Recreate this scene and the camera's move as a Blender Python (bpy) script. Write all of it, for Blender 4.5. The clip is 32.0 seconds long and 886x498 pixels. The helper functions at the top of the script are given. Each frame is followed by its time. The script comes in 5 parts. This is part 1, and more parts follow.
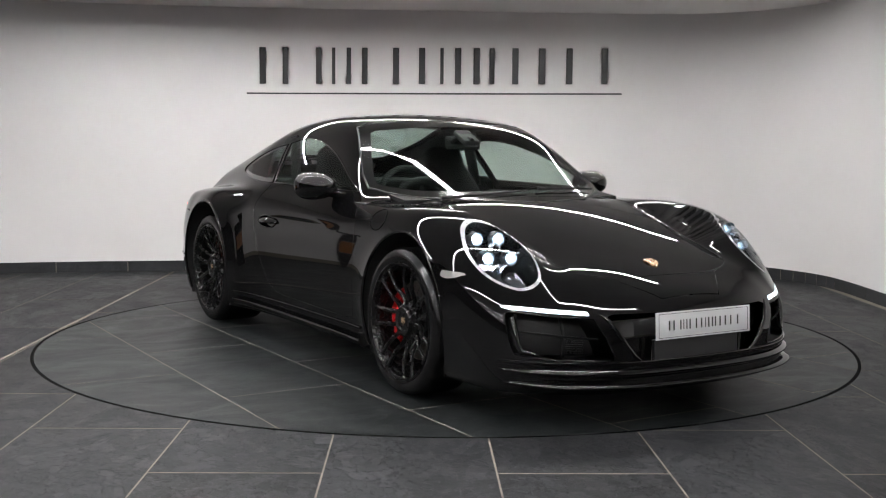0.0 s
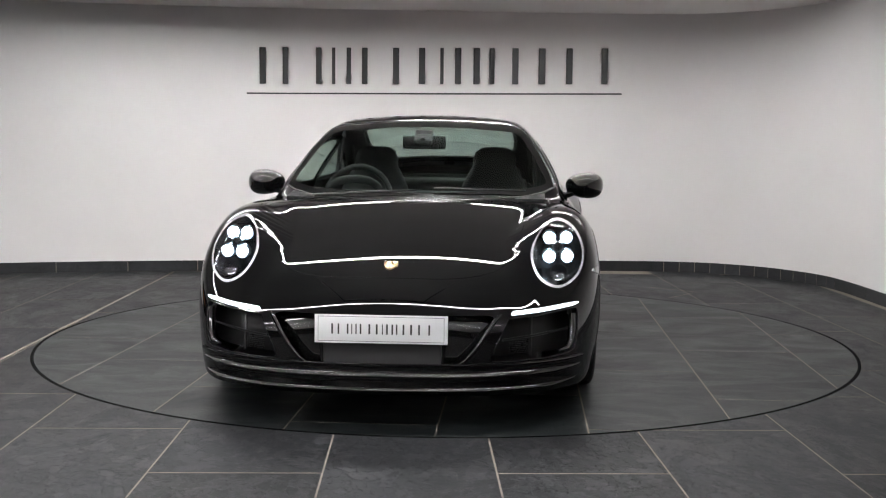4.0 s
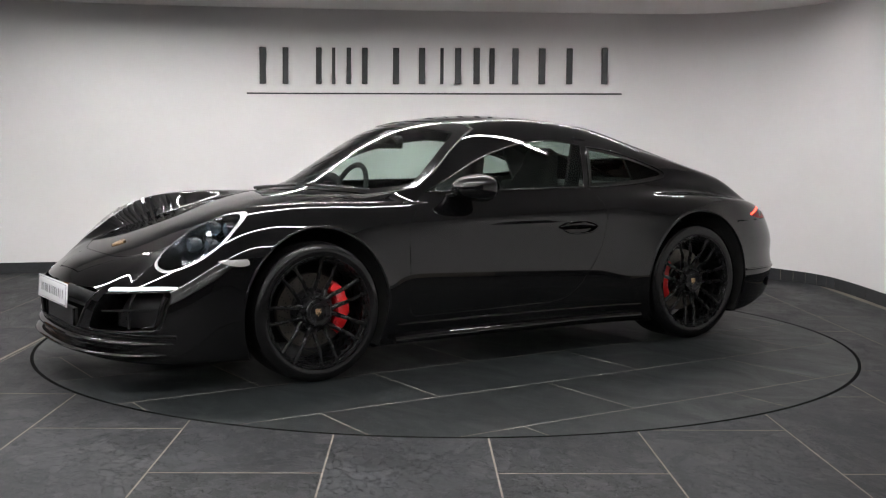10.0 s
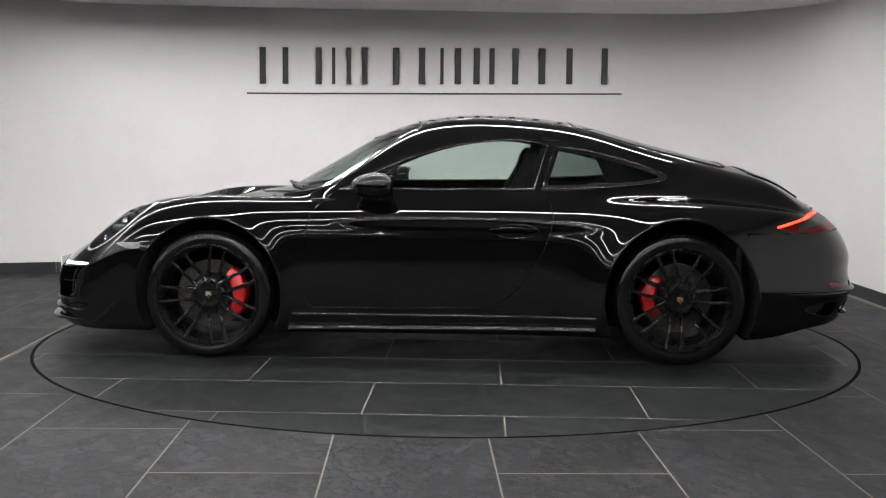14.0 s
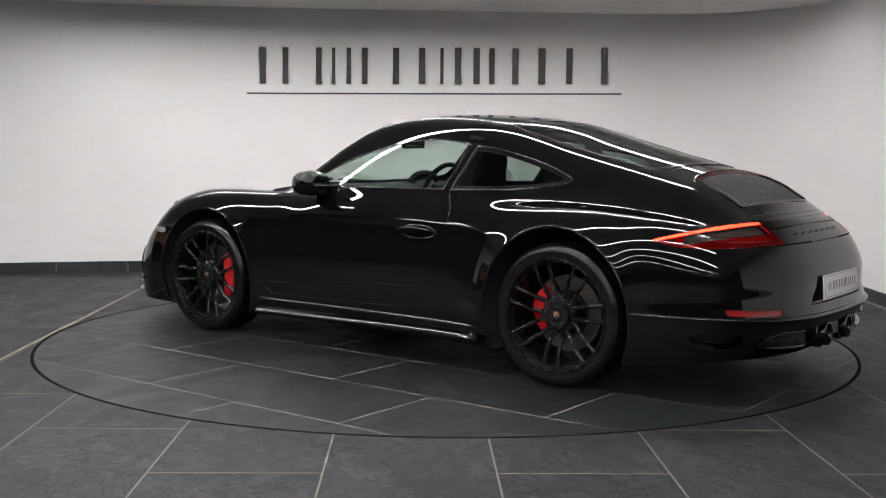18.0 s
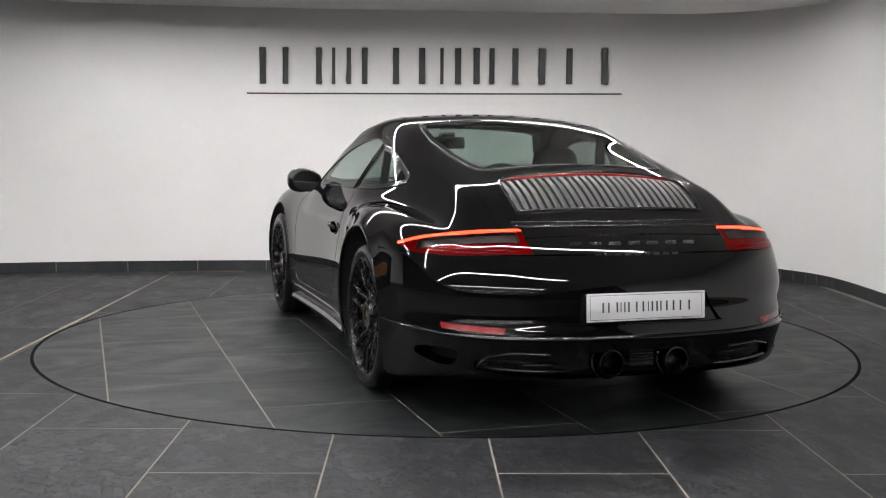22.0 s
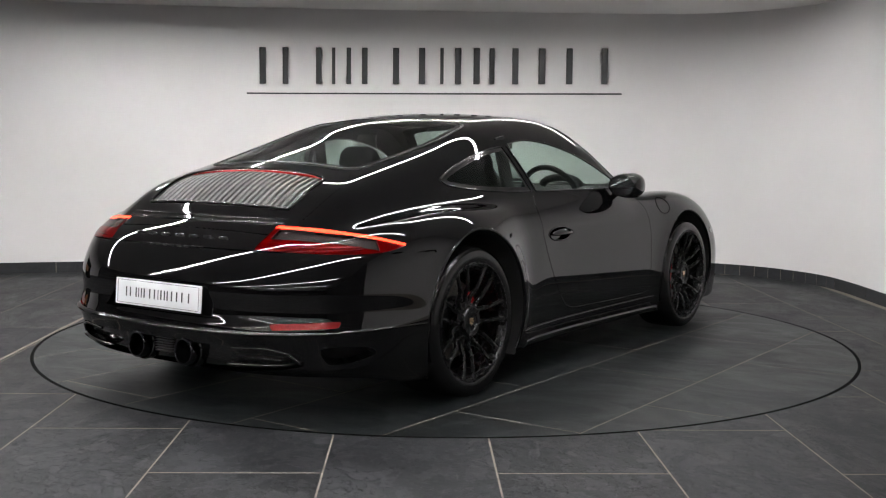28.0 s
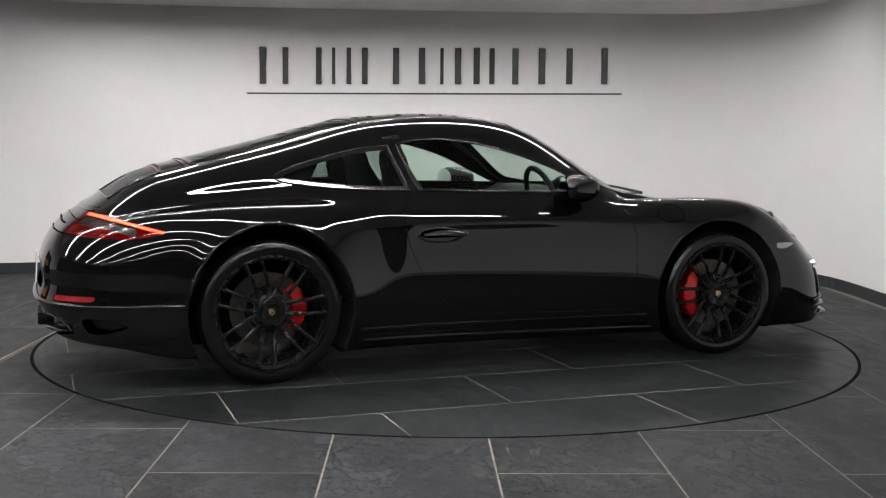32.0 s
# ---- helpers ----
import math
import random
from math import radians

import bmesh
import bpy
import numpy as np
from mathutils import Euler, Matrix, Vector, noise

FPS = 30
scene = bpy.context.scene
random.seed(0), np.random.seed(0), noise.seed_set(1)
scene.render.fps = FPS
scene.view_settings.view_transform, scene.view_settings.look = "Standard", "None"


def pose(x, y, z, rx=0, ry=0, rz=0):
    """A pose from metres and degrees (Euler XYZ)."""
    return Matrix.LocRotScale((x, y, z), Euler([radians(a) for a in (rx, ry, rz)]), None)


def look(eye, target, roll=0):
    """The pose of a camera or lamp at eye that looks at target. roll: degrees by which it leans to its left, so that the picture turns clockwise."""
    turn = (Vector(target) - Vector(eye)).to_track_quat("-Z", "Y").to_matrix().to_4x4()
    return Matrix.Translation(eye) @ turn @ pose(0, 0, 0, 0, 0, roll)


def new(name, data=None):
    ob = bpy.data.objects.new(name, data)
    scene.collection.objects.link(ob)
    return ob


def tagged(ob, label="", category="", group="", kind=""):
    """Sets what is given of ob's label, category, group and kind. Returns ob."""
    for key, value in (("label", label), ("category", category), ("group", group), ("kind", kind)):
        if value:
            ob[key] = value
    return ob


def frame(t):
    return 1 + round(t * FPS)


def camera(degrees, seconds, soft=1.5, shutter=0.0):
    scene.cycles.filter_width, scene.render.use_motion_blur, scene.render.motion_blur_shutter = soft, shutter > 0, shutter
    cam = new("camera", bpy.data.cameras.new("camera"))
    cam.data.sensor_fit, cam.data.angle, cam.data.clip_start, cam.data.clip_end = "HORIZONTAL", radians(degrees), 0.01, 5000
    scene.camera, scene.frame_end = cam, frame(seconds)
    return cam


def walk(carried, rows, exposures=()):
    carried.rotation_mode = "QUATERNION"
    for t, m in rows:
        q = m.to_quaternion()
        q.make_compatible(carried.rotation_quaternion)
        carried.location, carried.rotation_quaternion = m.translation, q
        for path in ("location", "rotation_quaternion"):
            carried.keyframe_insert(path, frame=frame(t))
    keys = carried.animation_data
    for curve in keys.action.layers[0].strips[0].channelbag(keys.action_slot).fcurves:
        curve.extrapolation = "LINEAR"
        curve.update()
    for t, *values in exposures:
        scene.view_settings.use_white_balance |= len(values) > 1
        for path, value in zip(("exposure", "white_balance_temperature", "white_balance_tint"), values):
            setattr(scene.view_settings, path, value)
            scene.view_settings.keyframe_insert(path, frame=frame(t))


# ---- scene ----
CAM_POSE = look((0, -6.558, 1.134), (-0.0296, 3.3811, 0.2004), 0.526)
STRIPS = (2.10, -0.20, -2.1, -4.0, -5.9, -7.8, -9.7)
HEAD0, SPIN = 301.351, -8.7873
cam = camera(43.09, 32.0, 1.15)
walk(cam, [(0.0, CAM_POSE), (32.0, CAM_POSE)])

# ---- light ----
world = bpy.data.worlds.new("world")
scene.world = world
world.use_nodes = True
world.node_tree.nodes["Background"].inputs["Color"].default_value = (0.02, 0.02, 0.022, 1)
world.node_tree.nodes["Background"].inputs["Strength"].default_value = 0.1
scene.view_settings.exposure = 0.0


# ---- materials ----
def node_mat(name):
    m = bpy.data.materials.new(name)
    m.use_nodes = True
    nt = m.node_tree
    return m, nt, nt.nodes["Principled BSDF"]


def put(bsdf, **kw):
    for k, v in kw.items():
        s = bsdf.inputs[k.replace("_", " ")]
        s.default_value = (*v, 1) if isinstance(v, tuple) and len(v) == 3 else v


def noise_node(nt, scale, detail=4, rough=0.55, vec=None):
    n = nt.nodes.new("ShaderNodeTexNoise")
    n.inputs["Scale"].default_value, n.inputs["Detail"].default_value = scale, detail
    n.inputs["Roughness"].default_value = rough
    if vec:
        nt.links.new(vec, n.inputs["Vector"])
    return n


def ramp(nt, src, stops):
    r = nt.nodes.new("ShaderNodeValToRGB")
    el = r.color_ramp.elements
    while len(el) < len(stops):
        el.new(0.5)
    for e, (p, c) in zip(el, stops):
        e.position, e.color = p, (*c, 1) if isinstance(c, tuple) else (c, c, c, 1)
    nt.links.new(src, r.inputs["Fac"])
    return r


def bump(nt, src, bsdf, strength, dist):
    b = nt.nodes.new("ShaderNodeBump")
    b.inputs["Strength"].default_value, b.inputs["Distance"].default_value = strength, dist
    nt.links.new(src, b.inputs["Height"])
    nt.links.new(b.outputs["Normal"], bsdf.inputs["Normal"])
    return b


def coords(nt, which="Object", scale=(1, 1, 1), rot=(0, 0, 0)):
    c = nt.nodes.new("ShaderNodeTexCoord")
    mp = nt.nodes.new("ShaderNodeMapping")
    mp.inputs["Scale"].default_value, mp.inputs["Rotation"].default_value = scale, rot
    nt.links.new(c.outputs[which], mp.inputs["Vector"])
    return mp.outputs["Vector"]


def simple(name, color, rough=0.5, metal=0.0, grain=0.0, scale=60, coat=0.0, spec=0.5):
    """A plain material with fine variation of gloss and relief."""
    m, nt, b = node_mat(name)
    put(b, Base_Color=color, Metallic=metal, Coat_Weight=coat, Coat_Roughness=0.03, Specular_IOR_Level=spec)
    n = noise_node(nt, scale, 3, vec=coords(nt))
    lo, hi = max(0.0, rough * 0.8), min(1.0, rough * 1.2)
    r = ramp(nt, n.outputs["Fac"], [(0.3, lo), (0.7, hi)])
    nt.links.new(r.outputs["Color"], b.inputs["Roughness"])
    if grain:
        bump(nt, n.outputs["Fac"], b, 0.4, grain)
    return m


def glow(name, color, strength):
    m, nt, b = node_mat(name)
    put(b, Base_Color=color, Emission_Color=color, Emission_Strength=strength, Roughness=0.3)
    return m


def tint_glass(name, tint, base=0.04, haze=0.0):
    """Thin tinted pane: the view through it takes the tint, the gloss grows towards grazing."""
    m = bpy.data.materials.new(name)
    m.use_nodes = True
    nt = m.node_tree
    nt.nodes.remove(nt.nodes["Principled BSDF"])
    tr, gl = nt.nodes.new("ShaderNodeBsdfTransparent"), nt.nodes.new("ShaderNodeBsdfGlossy")
    tr.inputs["Color"].default_value = (*tint, 1)
    gl.inputs["Roughness"].default_value = 0.01
    lw, mx = nt.nodes.new("ShaderNodeLayerWeight"), nt.nodes.new("ShaderNodeMixShader")
    lw.inputs["Blend"].default_value = 0.5
    pw, sc = nt.nodes.new("ShaderNodeMath"), nt.nodes.new("ShaderNodeMath")
    pw.operation, sc.operation = "POWER", "MULTIPLY_ADD"
    pw.inputs[1].default_value = 5.0
    sc.inputs[1].default_value, sc.inputs[2].default_value = 1 - base, base
    nt.links.new(lw.outputs["Facing"], pw.inputs[0])
    nt.links.new(pw.outputs["Value"], sc.inputs[0])
    nt.links.new(sc.outputs["Value"], mx.inputs["Fac"])
    clear = tr.outputs["BSDF"]
    if haze:
        # a translucent share added to imitate the glare that veils a lit lamp
        tl, hz = nt.nodes.new("ShaderNodeBsdfTranslucent"), nt.nodes.new("ShaderNodeMixShader")
        hz.inputs["Fac"].default_value = haze
        nt.links.new(clear, hz.inputs[1])
        nt.links.new(tl.outputs["BSDF"], hz.inputs[2])
        clear = hz.outputs["Shader"]
    nt.links.new(clear, mx.inputs[1])
    nt.links.new(gl.outputs["BSDF"], mx.inputs[2])
    nt.links.new(mx.outputs["Shader"], nt.nodes["Material Output"].inputs["Surface"])
    return m


def slate(name, dark, light, rough, relief, flake=0.0):
    """Riven slate: drifting flakes, cloudy stains, each tile of its own tone."""
    m, nt, b = node_mat(name)
    info = nt.nodes.new("ShaderNodeObjectInfo")
    c = nt.nodes.new("ShaderNodeTexCoord")
    add = nt.nodes.new("ShaderNodeVectorMath")
    add.operation = "ADD"
    rnd = nt.nodes.new("ShaderNodeVectorMath")
    rnd.operation = "SCALE"
    rnd.inputs[0].default_value = (31, 17, 23)
    nt.links.new(info.outputs["Random"], rnd.inputs["Scale"])
    nt.links.new(c.outputs["Object"], add.inputs[0])
    nt.links.new(rnd.outputs["Vector"], add.inputs[1])
    mp = nt.nodes.new("ShaderNodeMapping")
    mp.inputs["Scale"].default_value = (1, 0.55, 1)
    mp.inputs["Rotation"].default_value = (0, 0, 0.5)
    nt.links.new(add.outputs["Vector"], mp.inputs["Vector"])
    v = mp.outputs["Vector"]
    big, fine = noise_node(nt, 3.2, 8, 0.62, v), noise_node(nt, 38, 6, 0.6, v)
    big.inputs["Distortion"].default_value = 1.1
    mix = nt.nodes.new("ShaderNodeMath")
    mix.operation = "MULTIPLY_ADD"
    mix.inputs[1].default_value = 0.3
    nt.links.new(fine.outputs["Fac"], mix.inputs[0])
    nt.links.new(big.outputs["Fac"], mix.inputs[2])
    col = ramp(nt, mix.outputs["Value"], [(0.45, dark), (0.62, tuple((a + e) / 2 for a, e in zip(dark, light))), (0.85, light)])
    tone = nt.nodes.new("ShaderNodeHueSaturation")
    tv = nt.nodes.new("ShaderNodeMath")
    tv.operation = "MULTIPLY_ADD"
    tv.inputs[1].default_value, tv.inputs[2].default_value = 0.5, 0.75
    nt.links.new(info.outputs["Random"], tv.inputs[0])
    nt.links.new(tv.outputs["Value"], tone.inputs["Value"])
    nt.links.new(col.outputs["Color"], tone.inputs["Color"])
    nt.links.new(tone.outputs["Color"], b.inputs["Base Color"])
    rr = ramp(nt, big.outputs["Fac"], [(0.3, rough - 0.08), (0.7, rough + 0.1)])
    nt.links.new(rr.outputs["Color"], b.inputs["Roughness"])
    put(b, Specular_IOR_Level=0.21)
    bm_fine = bump(nt, mix.outputs["Value"], b, 0.7, relief)
    if flake:
        # thin layers broken away along ragged outlines
        lay_n = noise_node(nt, 5.0, 11, 0.72, v)
        lay_n.inputs["Distortion"].default_value = 0.12
        steps = ramp(nt, lay_n.outputs["Fac"], [(0.36, 0.0), (0.372, 0.25), (0.455, 0.28), (0.463, 0.5), (0.545, 0.53), (0.552, 0.75), (0.64, 0.8), (0.65, 1.0)])
        b2 = nt.nodes.new("ShaderNodeBump")
        b2.inputs["Strength"].default_value, b2.inputs["Distance"].default_value = 1.0, flake
        nt.links.new(steps.outputs["Color"], b2.inputs["Height"])
        nt.links.new(bm_fine.outputs["Normal"], b2.inputs["Normal"])
        nt.links.new(b2.outputs["Normal"], b.inputs["Normal"])
        # each layer keeps a tone of its own
        tint = ramp(nt, steps.outputs["Color"], [(0.0, 0.90), (0.26, 1.03), (0.51, 0.95), (0.77, 1.07), (1.0, 0.98)])
        mul = nt.nodes.new("ShaderNodeVectorMath")
        mul.operation = "MULTIPLY"
        nt.links.new(tone.outputs["Color"], mul.inputs[0])
        nt.links.new(tint.outputs["Color"], mul.inputs[1])
        nt.links.new(mul.outputs["Vector"], b.inputs["Base Color"])
        # fresh layers are duller, worn ones shine more
        dull = min(1.0, flake / 0.006)
        gl = ramp(nt, steps.outputs["Color"], [(0.0, 0.20 - 0.045 * dull), (0.26, 0.20 + 0.03 * dull), (0.51, 0.20 - 0.03 * dull), (0.77, 0.20 + 0.05 * dull), (1.0, 0.20)])
        nt.links.new(gl.outputs["Color"], b.inputs["Specular IOR Level"])
    return m


def plaster(name, color):
    m, nt, b = node_mat(name)
    v = coords(nt)
    n1, n2 = noise_node(nt, 1.3, 3, 0.5, v), noise_node(nt, 160, 3, 0.6, v)
    r = ramp(nt, n1.outputs["Fac"], [(0.3, tuple(0.96 * a for a in color)), (0.7, color)])
    nt.links.new(r.outputs["Color"], b.inputs["Base Color"])
    put(b, Roughness=0.75, Specular_IOR_Level=0.25)
    bump(nt, n2.outputs["Fac"], b, 0.15, 0.002)
    return m


def car_paint(name):
    m, nt, b = node_mat(name)
    put(b, Base_Color=(0.0026, 0.0026, 0.0028), Roughness=0.02, Specular_IOR_Level=0.5)
    n = noise_node(nt, 2.5, 4, 0.6, coords(nt))
    r = ramp(nt, n.outputs["Fac"], [(0.35, 0.012), (0.75, 0.035)])
    nt.links.new(r.outputs["Color"], b.inputs["Roughness"])
    return m


PAINT = car_paint("black_paint")
PLASTIC = simple("black_plastic", (0.007, 0.007, 0.0075), 0.45, scale=30)
GLOSSBLACK = simple("gloss_black", (0.004, 0.004, 0.004), 0.08, scale=20, coat=0.5)
RUBBER = simple("tyre_rubber", (0.012, 0.012, 0.012), 0.5, grain=0.0006, scale=180)
RUBBER_SIDE = simple("tyre_sidewall", (0.004, 0.004, 0.0042), 0.22, grain=0.00004, scale=240, spec=0.36)
RIM = simple("satin_black_alloy", (0.0038, 0.0038, 0.004), 0.28, scale=40, spec=0.28)
DISC = simple("brake_steel", (0.10, 0.092, 0.082), 0.42, 1.0, scale=25)
LAMPBOWL = simple("lamp_bowl", (0.20, 0.205, 0.22), 0.14, 1.0, scale=12)
SLAT = simple("grille_slat", (0.024, 0.024, 0.0255), 0.4, scale=40)
DARKMETAL = simple("dark_metal", (0.045, 0.045, 0.047), 0.3, 0.9)
CALIPER = simple("red_enamel", (0.55, 0.012, 0.015), 0.25, scale=30, coat=0.6)
BEZEL = simple("bezel_grey", (0.40, 0.40, 0.41), 0.3, 0.4, scale=60)
MESH = simple("intake_mesh", (0.022, 0.022, 0.023), 0.5, grain=0.0003, scale=900)
CHROME = simple("chrome", (0.75, 0.76, 0.78), 0.06, 1.0, scale=15)
STEEL_DARK = simple("exhaust_black_chrome", (0.06, 0.06, 0.065), 0.12, 1.0, scale=15)
LEATHER = simple("black_leather", (0.007, 0.007, 0.0074), 0.68, scale=14, spec=0.3)
CARPET = simple("black_carpet", (0.012, 0.012, 0.012), 0.9, grain=0.002, scale=400)
GOLD = simple("gold_badge", (0.72, 0.50, 0.30), 0.28, 1.0, scale=60)
PLATE = simple("white_plate", (0.72, 0.72, 0.74), 0.2, scale=40, coat=0.3)
INK = simple("black_ink", (0.015, 0.015, 0.017), 0.5)
LETTERGREY = simple("charcoal_acrylic", (0.035, 0.035, 0.038), 0.35, scale=20)
BADGE = simple("black_chrome_badge", (0.09, 0.09, 0.093), 0.25, 0.9)
GLASS_FRONT = tint_glass("windscreen_glass", (0.70, 0.79, 0.75))
GLASS_SIDE = tint_glass("side_glass", (0.72, 0.81, 0.76))
GLASS_REAR = tint_glass("rear_glass", (0.50, 0.60, 0.56))
GLASS_QUARTER = tint_glass("quarter_glass", (0.38, 0.45, 0.42))
# cover glass with a little added veil in place of the lamps' glare
GLASS_LAMP = tint_glass("lamp_cover", (0.95, 0.96, 0.97), haze=0.015)
RED_LENS = tint_glass("red_lens", (0.42, 0.01, 0.012))
REFLECTOR = simple("red_reflector", (0.16, 0.004, 0.005), 0.2, grain=0.0008, scale=700, coat=0.3)
SMOKE_LENS = tint_glass("smoked_lens", (0.40, 0.36, 0.36))
CLEAR_IND = simple("indicator_grey", (0.24, 0.235, 0.23), 0.2, 0.3, scale=200, coat=0.8)
LED_WHITE = glow("led_white", (0.82, 0.93, 1.0), 1.8)
LED_BEAM = glow("led_beam", (0.55, 0.80, 1.0), 90.0)
LED_RED = glow("led_red", (1.0, 0.040, 0.016), 4.5)
LED_DIM = glow("led_red_dim", (0.42, 0.008, 0.014), 0.06)
STRIP = glow("strip_light", (1.0, 0.98, 0.975), 170.0)
SLATE_FLOOR = slate("slate_floor", (0.0035, 0.0037, 0.0044), (0.022, 0.023, 0.0255), 0.5, 0.007, 0.009)
SLATE_DISC = slate("slate_turntable", (0.0045, 0.0056, 0.006), (0.0115, 0.014, 0.0145), 0.45, 0.002, 0.001)
SLATE_SKIRT = slate("slate_skirting", (0.018, 0.019, 0.0205), (0.042, 0.044, 0.047), 0.5, 0.002)
GROUT = simple("pale_grout", (0.22, 0.19, 0.155), 0.9, grain=0.001, scale=200)
# flat black for open gaps, their shade put into the colour
DARKGAP = simple("gap_rubber", (0.003, 0.003, 0.003), 0.9, spec=0.03)
WALL = plaster("white_wall_paint", (0.76, 0.745, 0.74))
CEIL = plaster("ceiling_paint", (0.82, 0.80, 0.78))
BACKWALL = plaster("dark_back_wall", (0.028, 0.026, 0.025))


# ---- mesh tools ----
class Spline:
    """Natural cubic spline through (x, y) pairs, straight beyond its ends."""

    def __init__(self, pts):
        p = sorted(pts)
        self.x, self.y = np.array([a for a, _ in p], float), np.array([b for _, b in p], float)
        n, h = len(p), np.diff([a for a, _ in p])
        a, r = np.eye(n), np.zeros(n)
        for i in range(1, n - 1):
            a[i, i - 1:i + 2] = h[i - 1], 2 * (h[i - 1] + h[i]), h[i]
            r[i] = 6 * ((self.y[i + 1] - self.y[i]) / h[i] - (self.y[i] - self.y[i - 1]) / h[i - 1])
        self.m, self.h = np.linalg.solve(a, r), h

    def __call__(self, q):
        q = np.asarray(q, float)
        c = np.clip(q, self.x[0], self.x[-1])
        i = np.clip(np.searchsorted(self.x, c) - 1, 0, len(self.h) - 1)
        h, a, b = self.h[i], self.x[i + 1] - c, c - self.x[i]
        v = (self.m[i] * a ** 3 + self.m[i + 1] * b ** 3) / (6 * h) + (self.y[i] / h - self.m[i] * h / 6) * a + (self.y[i + 1] / h - self.m[i + 1] * h / 6) * b
        s0 = (self.y[1] - self.y[0]) / self.h[0] - self.h[0] * (2 * self.m[0] + self.m[1]) / 6
        s1 = (self.y[-1] - self.y[-2]) / self.h[-1] + self.h[-1] * (2 * self.m[-1] + self.m[-2]) / 6
        return v + np.where(q < self.x[0], (q - self.x[0]) * s0, 0) + np.where(q > self.x[-1], (q - self.x[-1]) * s1, 0)


def smax(a, b, k):
    h = np.clip(k - np.abs(a - b), 0, None) / k
    return np.maximum(a, b) + h * h * h * k / 6


def smin(a, b, k):
    return -smax(-a, -b, k)


def closed_curve(pts, n=12, sharp=()):
    """Closed Catmull-Rom curve through 2D points; sharp: indices kept as corners."""
    p = np.array(pts, float)
    m, out = len(p), []
    for i in range(m):
        a, b, c, d = p[i - 1], p[i], p[(i + 1) % m], p[(i + 2) % m]
        if i in sharp:
            a = b - (c - b)
        if (i + 1) % m in sharp:
            d = c + (c - b)
        for s in np.arange(n) / n:
            out.append(0.5 * (2 * b + (c - a) * s + (2 * a - 5 * b + 4 * c - d) * s * s + (3 * b - a - 3 * c + d) * s ** 3))
    return np.array(out)


def poly_sdf(q, poly):
    """Signed distance of 2D points to a polygon, negative inside."""
    d2, inside = np.full(len(q), 1e9), np.zeros(len(q), bool)
    b = np.roll(poly, -1, 0)
    for p0, p1 in zip(poly, b):
        e, w = p1 - p0, q - p0
        k = np.clip((w @ e) / max(e @ e, 1e-12), 0, 1)
        r = w - k[:, None] * e
        d2 = np.minimum(d2, (r * r).sum(1))
        cross = (p0[1] > q[:, 1]) != (p1[1] > q[:, 1])
        if cross.any():
            xx = p0[0] + (q[:, 1] - p0[1]) / (e[1] if abs(e[1]) > 1e-12 else 1e-12) * e[0]
            inside ^= cross & (q[:, 0] < xx)
    return np.where(inside, -1, 1) * np.sqrt(d2)


def split(s, f):
    """Cut a triangle soup s = (V, N, T) along f = 0: the part with f < 0 and the rest."""
    V, N, T = s
    f = np.where(np.abs(f) < 1e-7, 1e-7, f)
    neg = (f < 0)[T]
    cnt = neg.sum(1)
    inn, out, new_v, new_n, cache = [T[cnt == 3]], [T[cnt == 0]], [], [], {}

    def edge(i, j):
        key = (i, j) if i < j else (j, i)
        if key not in cache:
            t = f[i] / (f[i] - f[j])
            cache[key] = len(V) + len(new_v)
            new_v.append(V[i] + t * (V[j] - V[i]))
            new_n.append(N[i] + t * (N[j] - N[i]))
        return cache[key]

    li, lo = [], []
    for tri, ng in zip(T[(cnt == 1) | (cnt == 2)].tolist(), neg[(cnt == 1) | (cnt == 2)].tolist()):
        one = sum(ng) == 1
        k = ng.index(one)
        a, b, c = tri[k], tri[(k + 1) % 3], tri[(k + 2) % 3]
        ab, ac = edge(a, b), edge(a, c)
        (li if one else lo).append((a, ab, ac))
        (lo if one else li).extend([(ab, b, c), (ab, c, ac)])
    V2 = np.vstack([V, new_v]) if new_v else V
    N2 = np.vstack([N, new_n]) if new_n else N
    res = []
    for base, extra in ((inn, li), (out, lo)):
        t = np.vstack(base + ([np.array(extra)] if extra else []))
        res.append(compact(V2, N2, t))
    return res


def compact(V, N, T):
    used, inv = np.unique(T, return_inverse=True)
    return V[used], N[used], inv.reshape(-1, 3)


def rim_edges(T):
    """Boundary edges of a soup, in winding order."""
    e = np.vstack([T[:, [0, 1]], T[:, [1, 2]], T[:, [2, 0]]])
    key = np.sort(e, 1)
    _, first, cnt = np.unique(key, axis=0, return_index=True, return_counts=True)
    return e[first[cnt == 1]]


def sunk(s, depth, walls=True, away=None, seam=True):
    """The soup moved in along its normals (or along a fixed way), with side walls up to where it was."""
    V, N, T = s
    d = N if away is None else np.tile(np.array(away, float), (len(V), 1))
    W = V - depth * d
    if not walls:
        return W, N, T
    e = rim_edges(T)
    if seam:
        e = e[~(np.abs(V[e][:, :, 1]) < 1e-5).all(1)]
    u = np.unique(e)
    rank = {a: i for i, a in enumerate(u.tolist())}
    n0 = len(W)
    A = np.vstack([W, V[u], W[u]])
    wt = []
    for a, b in e.tolist():
        p, q = rank[a], rank[b]
        wt += [(n0 + q, n0 + p, n0 + len(u) + p), (n0 + q, n0 + len(u) + p, n0 + len(u) + q)]
    en = V[u] - V.mean(0)
    en /= np.linalg.norm(en, axis=1)[:, None] + 1e-9
    return A, np.vstack([N, -en, -en]), np.vstack([T, np.array(wt)])


